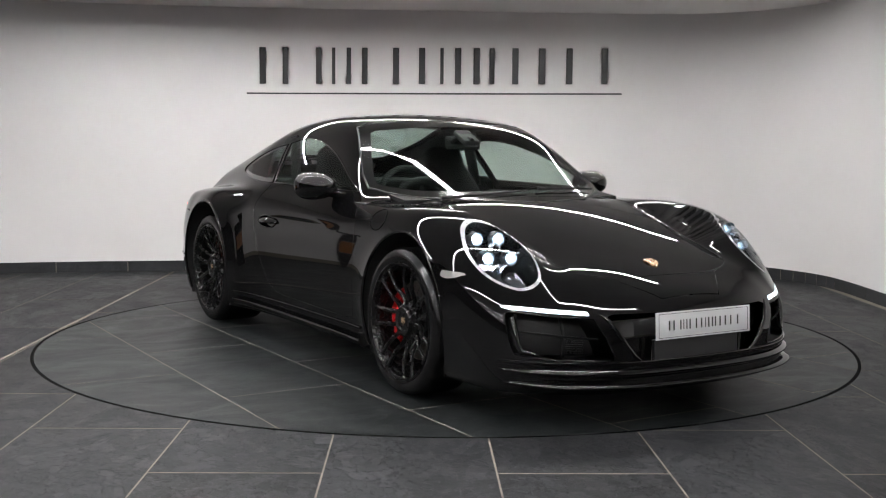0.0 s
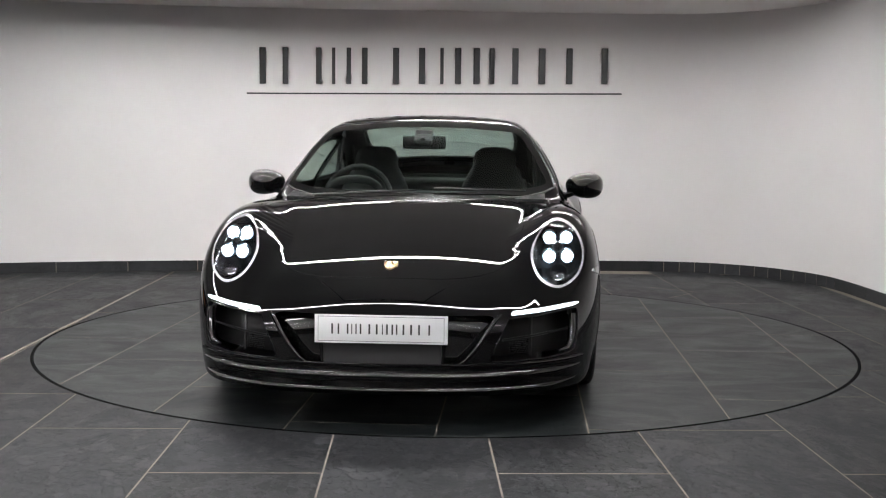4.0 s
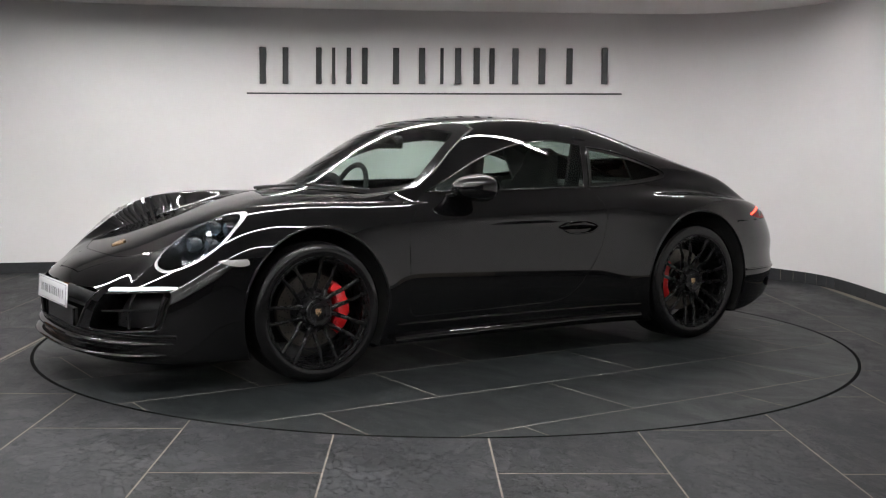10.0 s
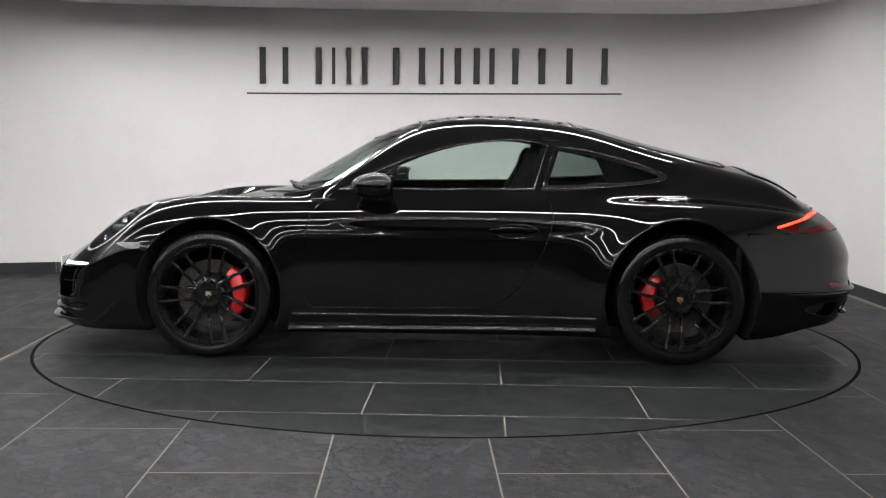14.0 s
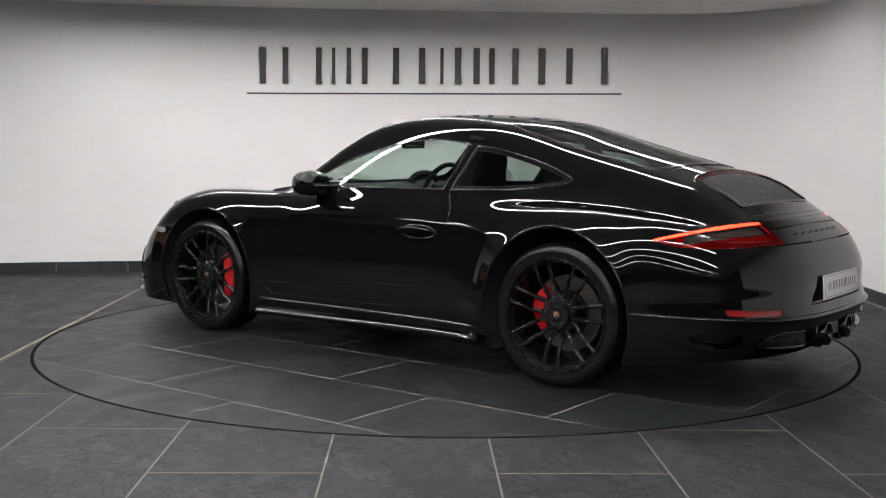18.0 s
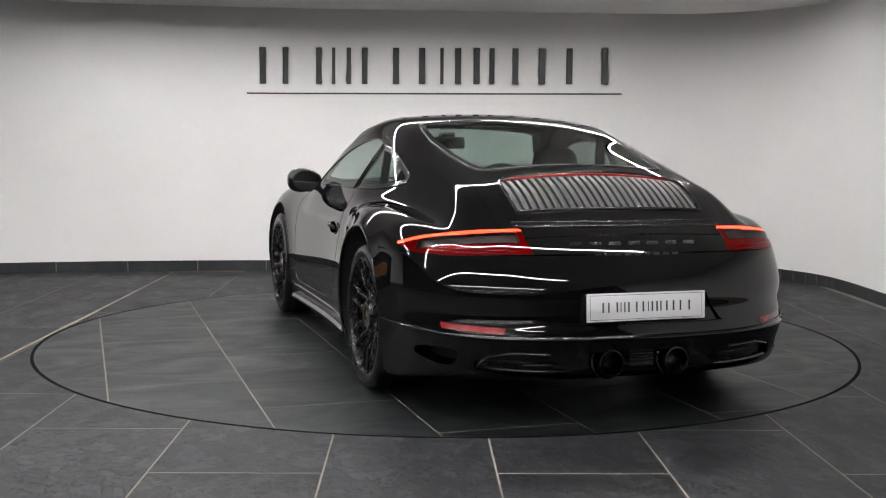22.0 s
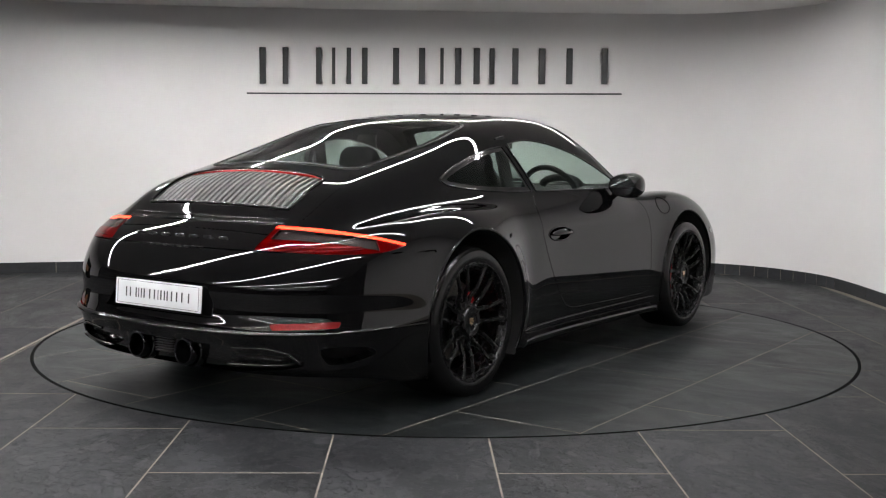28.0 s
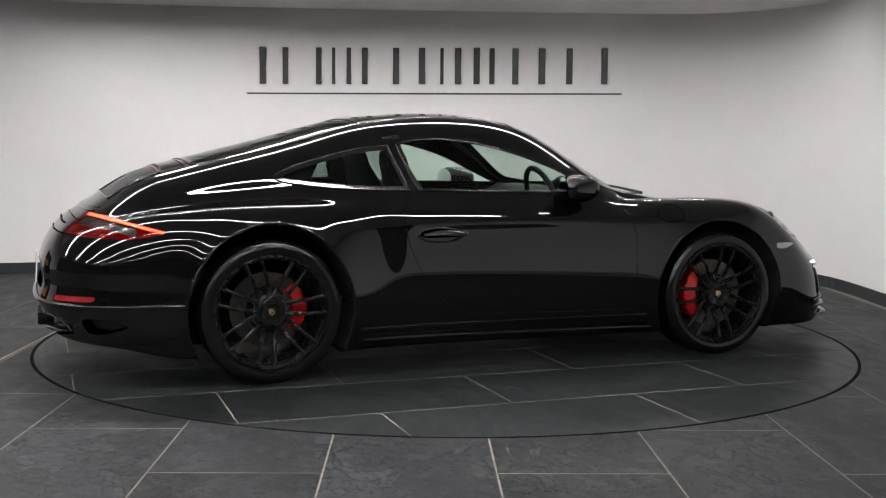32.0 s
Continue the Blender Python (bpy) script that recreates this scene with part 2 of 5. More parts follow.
def mirror(s):
    V, N, T = s
    k = np.array([1, -1, 1])
    return V * k, N * k, T[:, ::-1]


def join(*ss):
    Vs, Ns, Ts, n = [], [], [], 0
    for V, N, T in ss:
        Vs.append(V), Ns.append(N), Ts.append(T + n)
        n += len(V)
    return np.vstack(Vs), np.vstack(Ns), np.vstack(Ts)


def lift(z):
    """How far the upper body stands above its drawn outlines."""
    k = np.clip((np.asarray(z, float) - 0.5) / 0.7, 0, 1)
    return 0.028 * k * k * (3 - 2 * k)


def soup_mesh(name, s, mat, normals=True):
    V, N, T = s
    k = np.clip((V[:, 2] - 0.5) / 0.7, 0, 1)
    V = V + np.stack([0 * k, 0 * k, lift(V[:, 2])], 1)
    N = N / np.stack([1 + 0 * k, 1 + 0 * k, 1 + 0.24 * k * (1 - k)], 1)
    me = bpy.data.meshes.new(name)
    me.vertices.add(len(V))
    me.vertices.foreach_set("co", V.astype(np.float32).ravel())
    me.loops.add(3 * len(T))
    me.loops.foreach_set("vertex_index", T.astype(np.int32).ravel())
    me.polygons.add(len(T))
    me.polygons.foreach_set("loop_start", np.arange(0, 3 * len(T), 3, dtype=np.int32))
    me.update(calc_edges=True)
    me.validate()
    me.materials.append(mat)
    if normals:
        me.shade_smooth()
        nn = N / (np.linalg.norm(N, axis=1)[:, None] + 1e-12)
        me.normals_split_custom_set_from_vertices(nn.tolist())
    return me


def obj(name, me, parent=None, label=""):
    ob = new(name, me)
    if parent:
        ob.parent = parent
    if label:
        ob["label"] = label
    return ob


def part(name, bm, mat, parent=None, label="", smooth=None):
    me = bpy.data.meshes.new(name)
    top = parent
    while top and top.parent:
        top = top.parent
    if top and top.name == "sports_car":
        for v in bm.verts:
            v.co.z += float(lift(v.co.z))
    bm.to_mesh(me)
    bm.free()
    me.materials.append(mat)
    if smooth is not None:
        me.shade_smooth()
        me.set_sharp_from_angle(angle=radians(smooth))
    return obj(name, me, parent, label)


def bm_box(size, at=(0, 0, 0), bevel=0.0, seg=2, rot=None, bm=None):
    bm = bm or bmesh.new()
    m = Matrix.Translation(at) @ (rot or Matrix()) @ Matrix.Diagonal((*size, 1))
    r = bmesh.ops.create_cube(bm, size=1, matrix=m)
    if bevel:
        es = list({e for v in r["verts"] for e in v.link_edges})
        bmesh.ops.bevel(bm, geom=es, offset=bevel, segments=seg, affect="EDGES", profile=0.6)
    return bm


def bm_lathe(profile, n=64, bm=None, axis="Y", closed=False):
    """Turn (radius, along) pairs round an axis."""
    bm = bm or bmesh.new()
    rings = []
    for k in range(n):
        a = 2 * math.pi * k / n
        c, s = math.cos(a), math.sin(a)
        ring = []
        for r, h in profile:
            co = {"Y": (r * c, h, r * s), "Z": (r * c, r * s, h), "X": (h, r * c, r * s)}[axis]
            ring.append(bm.verts.new(co))
        rings.append(ring)
    m = len(profile)
    for k in range(n):
        a, b = rings[k], rings[(k + 1) % n]
        for i in range(m if closed else m - 1):
            j = (i + 1) % m
            bm.faces.new((a[i], a[j], b[j], b[i]))
    bmesh.ops.remove_doubles(bm, verts=bm.verts, dist=1e-6)
    bmesh.ops.recalc_face_normals(bm, faces=bm.faces)
    return bm


def bm_tube(pts, r, n=8, closed=False, bm=None, flat=1.0):
    """A tube along points; r: one radius or one for each point."""
    bm = bm or bmesh.new()
    P = [Vector(p) for p in pts]
    rr = r if hasattr(r, "__len__") else [r] * len(P)
    rings, up = [], None
    for i, p in enumerate(P):
        a = P[i - 1] if i or closed else p
        b = P[(i + 1) % len(P)] if i < len(P) - 1 or closed else p
        d = (b - a).normalized()
        up = (up - up.dot(d) * d).normalized() if up and (up - up.dot(d) * d).length > 1e-4 else d.orthogonal().normalized()
        side = d.cross(up)
        rings.append([bm.verts.new(p + float(rr[i]) * (math.cos(2 * math.pi * k / n) * up + flat * math.sin(2 * math.pi * k / n) * side)) for k in range(n)])
    for i in range(len(P) if closed else len(P) - 1):
        a, b = rings[i], rings[(i + 1) % len(P)]
        for k in range(n):
            bm.faces.new((a[k], a[(k + 1) % n], b[(k + 1) % n], b[k]))
    if not closed:
        bm.faces.new(rings[0][::-1]), bm.faces.new(rings[-1])
    return bm


def bm_prism(poly, h0, h1, to3, bm=None):
    """A 2D outline made solid between two depths; to3(u, v, h) gives the place."""
    bm = bm or bmesh.new()
    a = [bm.verts.new(to3(u, v, h0)) for u, v in poly]
    b = [bm.verts.new(to3(u, v, h1)) for u, v in poly]
    n = len(poly)
    bm.faces.new(a), bm.faces.new(b[::-1])
    for i in range(n):
        bm.faces.new((a[(i + 1) % n], a[i], b[i], b[(i + 1) % n]))
    bmesh.ops.recalc_face_normals(bm, faces=bm.faces)
    return bm


# ---- the room ----
R_DISC = 2.293
WALL_LINE = [(-9.0, 0.95), (-6.0, 2.18), (-4.4, 2.70), (-3.7, 2.915), (-2.985, 3.105), (-2.386, 3.22), (-1.843, 3.295), (-1.2, 3.365), (0.0, 3.465), (0.9, 3.53), (1.5, 3.552), (1.97, 3.54), (2.33, 3.458), (2.553, 3.325),
             (2.754, 3.15), (2.924, 2.90), (3.066, 2.60), (3.13, 2.2), (3.145, 1.77), (3.15, 1.3), (3.155, 0.5), (3.16, -0.6), (3.16, -2.0), (3.16, -4.0), (3.16, -4.65)]


def arc_resample(pts, step):
    p = np.array(pts, float)
    s = np.r_[0, np.cumsum(np.hypot(*np.diff(p, axis=0).T))]
    sx, sy = Spline(list(zip(s, p[:, 0]))), Spline(list(zip(s, p[:, 1])))
    q = np.arange(0, s[-1], step)
    return np.stack([sx(q), sy(q)], 1), q


def offset_line(line, d):
    t = np.gradient(line, axis=0)
    t /= np.linalg.norm(t, axis=1)[:, None]
    return line + d * np.stack([t[:, 1], -t[:, 0]], 1)


def ribbon(line, z0, z1, thick, bm=None):
    """An upright solid along a plan line; its face is on the line, its back thick metres behind."""
    bm = bm or bmesh.new()
    back = offset_line(line, -thick)
    A = [bm.verts.new((p[0], p[1], z0)) for p in line]
    B = [bm.verts.new((p[0], p[1], z1)) for p in line]
    C = [bm.verts.new((p[0], p[1], z1)) for p in back]
    D = [bm.verts.new((p[0], p[1], z0)) for p in back]
    for i in range(len(line) - 1):
        for a, b in ((A, B), (B, C), (C, D), (D, A)):
            bm.faces.new((a[i], a[i + 1], b[i + 1], b[i]))
    for i in (0, -1):
        bm.faces.new((A[i], B[i], C[i], D[i]))
    bmesh.ops.recalc_face_normals(bm, faces=bm.faces)
    return bm


CEIL_Z = 2.295
wall_line, wall_s = arc_resample(WALL_LINE, 0.08)
wall = tagged(part("wall_back", ribbon(wall_line, -0.02, CEIL_Z + 0.02, 0.15), WALL, smooth=30), "smooth white painted wall curving round the turntable", "wall", kind="structure")
# unseen walls added to close the room, dark to keep reflections dim
BACK_Y = -13.0
tagged(part("wall_rear", bm_box((14.2, 0.2, 2.4), (-3.9, BACK_Y - 0.1, 1.1)), BACKWALL), "dark grey painted wall closing the showroom", "wall", kind="structure")
tagged(part("wall_left", bm_box((0.2, 14.2, 2.4), (-9.1, BACK_Y + 6.9, 1.1)), BACKWALL), "dark grey painted side wall of the showroom", "wall", kind="structure")
tagged(part("wall_right", bm_box((0.2, 8.55, 2.4), (3.25, -8.925, 1.1)), BACKWALL), "dark grey painted side wall of the showroom", "wall", kind="structure")
tagged(part("ceiling", bm_box((12.6, 17.2, 0.12), (-2.9, -4.6, CEIL_Z + 0.06)), CEIL), "flat pale grey painted ceiling", "ceiling", kind="structure")

# strip lights let into the ceiling, side by side
for i, y in enumerate(STRIPS):
    st = new("strip_light")
    xa, xb = (-3.2, 2.3) if i == 0 else (-7.5, 1.75)
    st.location = ((xa + xb) / 2, y, CEIL_Z)
    tagged(st, "long white linear light let into the ceiling", "ceiling light", group="ceiling strip lights")
    part("diffuser", bm_box((xb - xa, 0.036, 0.012), (0, 0, -0.010), 0.003), STRIP, st, "glowing white diffuser")
    for s in (-1, 1):
        part("frame", bm_box((xb - xa + 0.04, 0.008, 0.02), (0, s * 0.024, -0.010)), PLASTIC, st)

# unseen block at the far left, added for the orange reflection in the car
ORANGE_FRONT = simple("orange_timber", (0.30, 0.11, 0.03), 0.35, scale=8, coat=0.3)
counter = tagged(part("reception_counter", bm_box((0.60, 0.95, 0.94), (-4.87, 1.26, 0.47), 0.01), GLOSSBLACK), "gloss black counter with orange timber front panels", "counter")
part("worktop", bm_box((0.66, 1.0, 0.04), (-4.87, 1.26, 0.964), 0.008), GLOSSBLACK, counter, "black worktop")
for k in range(2):
    part("front_panel", bm_box((0.02, 0.43, 0.30), (-4.558, 1.03 + 0.46 * k, 0.56), 0.006), ORANGE_FRONT, counter)

# ---- the car ----
C_OFF = (0.002, -0.1054)
ax_f, ax_r, wz_f, wz_r = 1.222, -1.234, 0.334, 0.340
hood_c = Spline([(-2.6, 0.5), (-2.4, 0.62), (-2.2, 0.73), (-2.0, 0.80), (-1.5, 0.86), (-1.0, 0.87), (0.0, 0.87), (0.6, 0.87), (0.9, 0.864), (1.2, 0.818), (1.5, 0.745), (1.75, 0.672), (2.0, 0.582), (2.15, 0.515), (2.27, 0.44), (2.45, 0.30)])
fend_c = Spline([(-2.6, 0.48), (-2.4, 0.585), (-2.2, 0.68), (-2.0, 0.745), (-1.7, 0.80), (-1.3, 0.835), (-0.9, 0.842), (-0.4, 0.84), (0.1, 0.838), (0.6, 0.842), (0.9, 0.836), (1.15, 0.838), (1.33, 0.835), (1.51, 0.818), (1.65, 0.784), (1.76, 0.735), (1.86, 0.662), (1.95, 0.575), (2.1, 0.40), (2.4, 0.05)])
half_w = Spline([(-2.5, 0.74), (-2.2, 0.838), (-1.9, 0.902), (-1.6, 0.928), (-1.25, 0.935), (-0.9, 0.916), (-0.5, 0.880), (-0.1, 0.866), (0.4, 0.866), (0.85, 0.874), (1.225, 0.886), (1.6, 0.880), (1.9, 0.866), (2.3, 0.82)])
tuck = Spline([(0.0, -0.07), (0.1, -0.05), (0.2, -0.028), (0.3, -0.010), (0.45, 0.0), (0.6, -0.004), (0.7, -0.017), (0.8, -0.046), (0.9, -0.10), (1.1, -0.25)])
nose_y = Spline([(-0.4, 0.034), (-0.2, 0.007), (0.0, 0.0), (0.2, 0.007), (0.4, 0.034), (0.6, 0.115), (0.7, 0.192), (0.8, 0.312), (0.9, 0.525), (1.0, 0.835)])
nose_z = Spline([(0.05, 0.06), (0.15, 0.02), (0.25, 0.005), (0.38, 0.0), (0.5, 0.004), (0.6, 0.02), (0.8, 0.10)])
tail_y = Spline([(-0.4, 0.022), (-0.2, 0.004), (0.0, 0.0), (0.2, 0.004), (0.4, 0.022), (0.6, 0.085), (0.7, 0.15), (0.8, 0.26), (0.9, 0.47), (1.0, 0.78)])
tail_z = Spline([(0.05, 0.16), (0.15, 0.09), (0.25, 0.025), (0.33, -0.002), (0.385, -0.014), (0.415, -0.006), (0.45, 0.004), (0.54, 0.004), (0.62, 0.03), (0.70, 0.075), (0.78, 0.145), (0.9, 0.30)])
roof_c = Spline([(1.3, 0.69), (1.1, 0.785), (0.88, 0.895), (0.67, 1.008), (0.48, 1.113), (0.33, 1.183), (0.19, 1.230), (0.06, 1.256), (-0.14, 1.272), (-0.35, 1.268), (-0.53, 1.254), (-0.73, 1.223), (-1.02, 1.146), (-1.32, 1.070), (-1.6, 1.002), (-1.8, 0.950), (-1.95, 0.898), (-2.1, 0.818), (-2.3, 0.66), (-2.5, 0.48)])
green_w = Spline([(1.4, 0.56), (1.2, 0.62), (0.9, 0.70), (0.6, 0.748), (0.3, 0.768), (-0.2, 0.777), (-0.6, 0.772), (-1.0, 0.740), (-1.4, 0.686), (-1.8, 0.635), (-2.2, 0.59), (-2.5, 0.56)])


def sig(v):
    return 1 / (1 + np.exp(-np.clip(v, -40, 40)))


def body_f(P):
    """Below zero inside the body shell."""
    x, y, z = P[:, 0], np.abs(P[:, 1]), P[:, 2]
    nose = sig((x - 1.95) / 0.06)
    b = np.clip((y - 0.43 - 0.07 * sig((1.45 - x) / 0.15)) / 0.22, 0, 1)
    bell = b * b * b * (b * (6 * b - 15) + 10) * (1 - nose) + (y / 0.80) ** 2.2 * nose
    o = np.clip(y - 0.60, 0, 0.4)
    sag = sig((x - 1.0) / 0.1) * 0.85 * o * o / (o + 0.05)
    top = hood_c(x) * (1 - bell) + fend_c(x + 0.015 + sag) * bell - 0.022 * (y / 0.5) ** 2 * (1 - bell)
    waist = 0.012 * np.exp(-((x + 0.74) / 0.135) ** 2) * sig((z - 0.45) / 0.09)
    rho_r = np.clip(np.hypot(x - ax_r, (z - wz_r) * 0.96) - 0.392, 0, 2)
    rho_f = np.clip(np.hypot(x - ax_f, (z - wz_f) * 0.97) - 0.383, 0, 2)
    flare = 0.032 * np.exp(-(rho_r / 0.085) ** 1.3) * sig((x + 1.45) / 0.06) + 0.012 * np.exp(-(rho_r / 0.075) ** 1.3) * sig((-1.45 - x) / 0.06) + 0.013 * np.exp(-(rho_f / 0.06) ** 1.3)
    low = smax(z - top, y - half_w(x) - tuck(z) + waist - flare, 0.16)
    low = smax(low, x - (2.217 - nose_y(y) - nose_z(z)), 0.14)
    low = smax(low, (-2.259 + tail_y(y) + tail_z(z)) - x, 0.14)
    low = smax(low, 0.13 + 0.065 * sig((-1.80 - x) / 0.07) - z, 0.06)
    up = smax(cabin_f(P), 0.74 - z, 0.05)
    return smin(low, up, 0.09 - 0.055 * sig((x - 0.50) / 0.07))


def cabin_f(P, sides=True):
    """Below zero inside the glasshouse and its roof."""
    x, y, z = P[:, 0], np.abs(P[:, 1]), P[:, 2]
    f, r = sig((x - 0.15) / 0.12), sig((-0.85 - x) / 0.2)
    xs = x + 0.40 * y * y * f - 0.10 * y * y * r
    roof = z - (roof_c(xs + 0.02) - (0.13 - 0.07 * f) * y * y)
    if not sides:
        return roof
    side = y - (green_w(x) - 0.50 * (z - 0.87) - 0.45 * np.clip(z - 0.87, 0, 1) ** 2)
    up = smax(roof, side, 0.11)
    return smax(up, (-2.18 + tail_y(y) + tail_z(z)) - x, 0.10)


def grad_f(P, e=2e-3, of=None):
    of = of or body_f
    g = np.stack([of(P + d) - of(P - d) for d in e * np.eye(3)], 1)
    return g / (np.linalg.norm(g, axis=1)[:, None] + 1e-12)


def shell():
    """Half of the body (y >= 0) as a soup, met by rays from a line inside it."""
    n_mid, n_cap, n_phi = 240, 105, 270
    zc, xf0, xr0 = 0.46, 1.55, -1.60
    psi = np.linspace(0, math.pi / 2, n_cap + 1)
    axis = [(xf0, 0.0 + p) for p in psi[::-1]][:-1] + [(x, 0.0) for x in np.linspace(xf0, xr0, n_mid)] + [(xr0, -p) for p in psi][1:]
    phi = np.linspace(-math.pi / 2, math.pi / 2, n_phi)
    ax = np.array(axis)
    X0 = np.repeat(ax[:, 0], n_phi)
    PS = np.repeat(ax[:, 1], n_phi)
    PH = np.tile(phi, len(ax))
    O = np.stack([X0, 0 * X0, 0 * X0 + zc], 1)
    D = np.stack([np.sin(PS), np.cos(PS) * np.cos(PH), np.cos(PS) * np.sin(PH)], 1)
    lo, hi = np.full(len(O), 0.02), np.full(len(O), 1.6)
    for _ in range(34):
        mid = (lo + hi) / 2
        out = body_f(O + mid[:, None] * D) > 0
        hi, lo = np.where(out, mid, hi), np.where(out, lo, mid)
    V = O + ((lo + hi) / 2)[:, None] * D
    V[np.abs(PH) > math.pi / 2 - 1e-6, 1] = 0
    V[:n_phi, 1], V[-n_phi:, 1] = 0, 0
    N = grad_f(V)
    N[np.abs(V[:, 1]) < 1e-6, 1] = 0
    T = []
    m = len(ax)
    idx = np.arange(m * n_phi).reshape(m, n_phi)
    a, b, c, d = idx[:-1, :-1].ravel(), idx[1:, :-1].ravel(), idx[1:, 1:].ravel(), idx[:-1, 1:].ravel()
    T = np.vstack([np.stack([a, b, c], 1), np.stack([a, c, d], 1)])
    ar = np.linalg.norm(np.cross(V[T[:, 1]] - V[T[:, 0]], V[T[:, 2]] - V[T[:, 0]]), axis=1)
    T = T[ar > 1e-10]
    fn = np.cross(V[T[:, 1]] - V[T[:, 0]], V[T[:, 2]] - V[T[:, 0]])
    flip = (fn * N[T[:, 0]]).sum(1) < 0
    T[flip] = T[flip][:, ::-1]
    return compact(V, N, T)


def on_surface(x, y, z, ax):
    """The point of the shell met along an axis from outside at the two other places."""
    ts = np.linspace(0, 1, 400)
    a = np.array([x, y, z], float)
    lo, hi = {0: ((2.5 if x > 0 else -2.5), 0.0), 1: (1.1, 0.0), 2: (1.5, 0.4)}[ax]
    P = np.tile(a, (400, 1))
    P[:, ax] = lo + ts * (hi - lo)
    f = body_f(P)
    i = int(np.argmax(f < 0))
    p0, p1 = P[max(i - 1, 0)], P[i]
    k = f[max(i - 1, 0)] / (f[max(i - 1, 0)] - f[i] + 1e-12)
    return p0 + k * (p1 - p0)


def side_curve(poly, lift=0.0):
    """Lay an outline given in the side view (x, z) on the left flank."""
    out = []
    for x, z in poly:
        p = on_surface(x, 0, z, 1)
        out.append(p + lift * grad_f(p[None])[0])
    return np.array(out)


car = tagged(new("sports_car"), "glossy black two-door sports coupe with black wheels standing on the turntable", "car")
P_CAR = Matrix.Translation((C_OFF[0], C_OFF[1], 0))


def both(name, s, mat, label="", parent=None):
    """A part of the left side and its mirror image."""
    return [obj(name, soup_mesh(name, q, mat), parent or car, label) for q in (s, mirror(s))]


def whole(name, s, mat, label="", parent=None):
    return obj(name, soup_mesh(name, join(s, mirror(s)), mat), parent or car, label)


def sx(s):
    return s[0][:, 0], s[0][:, 1], s[0][:, 2]


skin = shell()
# wheel arches
x, y, z = sx(skin)
f = np.maximum(np.hypot(x - ax_f, (z - wz_f) * 0.97) - 0.383, 0.35 - y)
_, skin = split(skin, f)
x, y, z = sx(skin)
f = np.maximum(np.hypot(x - ax_r, (z - wz_r) * 0.96) - 0.392, 0.35 - y)
_, skin = split(skin, f)


def take(poly, plane, keep=None):
    """Cut an outline out of the skin. plane: 'xz' side view, 'yz' end view, 'xy' top view; keep: where it holds."""
    global skin
    x, y, z = sx(skin)
    q = {"xz": np.stack([x, z], 1), "yz": np.stack([y, z], 1), "xy": np.stack([x, y], 1)}[plane]
    f = poly_sdf(q, np.array(poly, float))
    if keep is not None:
        f = np.maximum(f, keep(x, y, z))
    piece, skin = split(skin, f)
    return piece


def gap_line(f, w=0.003, deep=0.006):
    """A dark joint between panels along f = 0, let into the skin."""
    global skin
    piece, skin = split(skin, np.abs(f) - w)
    if len(piece[2]):
        JOINTS.append(sunk(piece, deep))


def side_sdf(poly):
    x, y, z = sx(skin)
    return poly_sdf(np.stack([x, z], 1), poly) + np.where(y < 0.35, 9, 0)


def top_sdf(poly, zmin):
    x, y, z = sx(skin)
    return np.where(z < zmin, 9, poly_sdf(np.stack([x, y], 1), poly))


JOINTS = []
up_side = lambda x, y, z: 0.35 - y
front_only, rear_only = (lambda x, y, z: 1.3 - x), (lambda x, y, z: x + 1.5)

# windows
DLO = closed_curve([(0.555, 0.872), (0.40, 0.938), (0.27, 0.995), (0.13, 1.047), (0.0, 1.083), (-0.10, 1.104), (-0.20, 1.118), (-0.342, 1.128), (-0.47, 1.118), (-0.553, 1.101), (-0.477, 0.884), (-0.122, 0.880), (0.228, 0.876)], 10, (0, 9, 10))
QUARTER = closed_curve([(-0.597, 1.096), (-0.762, 1.076), (-0.952, 1.032), (-1.092, 0.990), (-1.167, 0.960), (-1.177, 0.943), (-1.132, 0.922), (-0.952, 0.900), (-0.722, 0.888), (-0.519, 0.884)], 10, (0, 9))
glass_door = take(DLO, "xz", up_side)
glass_quarter = take(QUARTER, "xz", up_side)
WIND = [(0, 0.835), (0.30, 0.842), (0.55, 0.852), (0.655, 0.870), (0.712, 0.893), (0.690, 0.96), (0.634, 1.06), (0.574, 1.15), (0.544, 1.186), (0.49, 1.206), (0.25, 1.226), (0, 1.232)]
wind_poly = np.array([(-0.1, 0.835)] + WIND + [(-0.1, 1.232)])
glass_front = take(wind_poly, "yz", lambda x, y, z: 0.12 - x)
REARW = [(-0.70, -0.1), (-0.70, 0.0), (-0.70, 0.25), (-0.702, 0.445), (-0.722, 0.488), (-0.80, 0.505), (-1.0, 0.516), (-1.25, 0.500), (-1.42, 0.478), (-1.505, 0.458), (-1.54, 0.40), (-1.55, 0.2), (-1.555, 0.0), (-1.555, -0.1)]
glass_rear = take(np.array(REARW), "xy", lambda x, y, z: 0.9 - z)

# front: lamps, running lights, intakes
LAMP = closed_curve([(0.582, 0.672), (0.622, 0.762), (0.698, 0.800), (0.776, 0.765), (0.815, 0.678), (0.790, 0.590), (0.705, 0.543), (0.617, 0.582)], 8)
lamp_f = take(LAMP, "yz", front_only)
DRL = closed_curve([(0.508, 0.453), (0.62, 0.461), (0.755, 0.472), (0.783, 0.480), (0.765, 0.486), (0.62, 0.476), (0.508, 0.468)], 6, (0, 6))
drl = take(DRL, "yz", front_only)
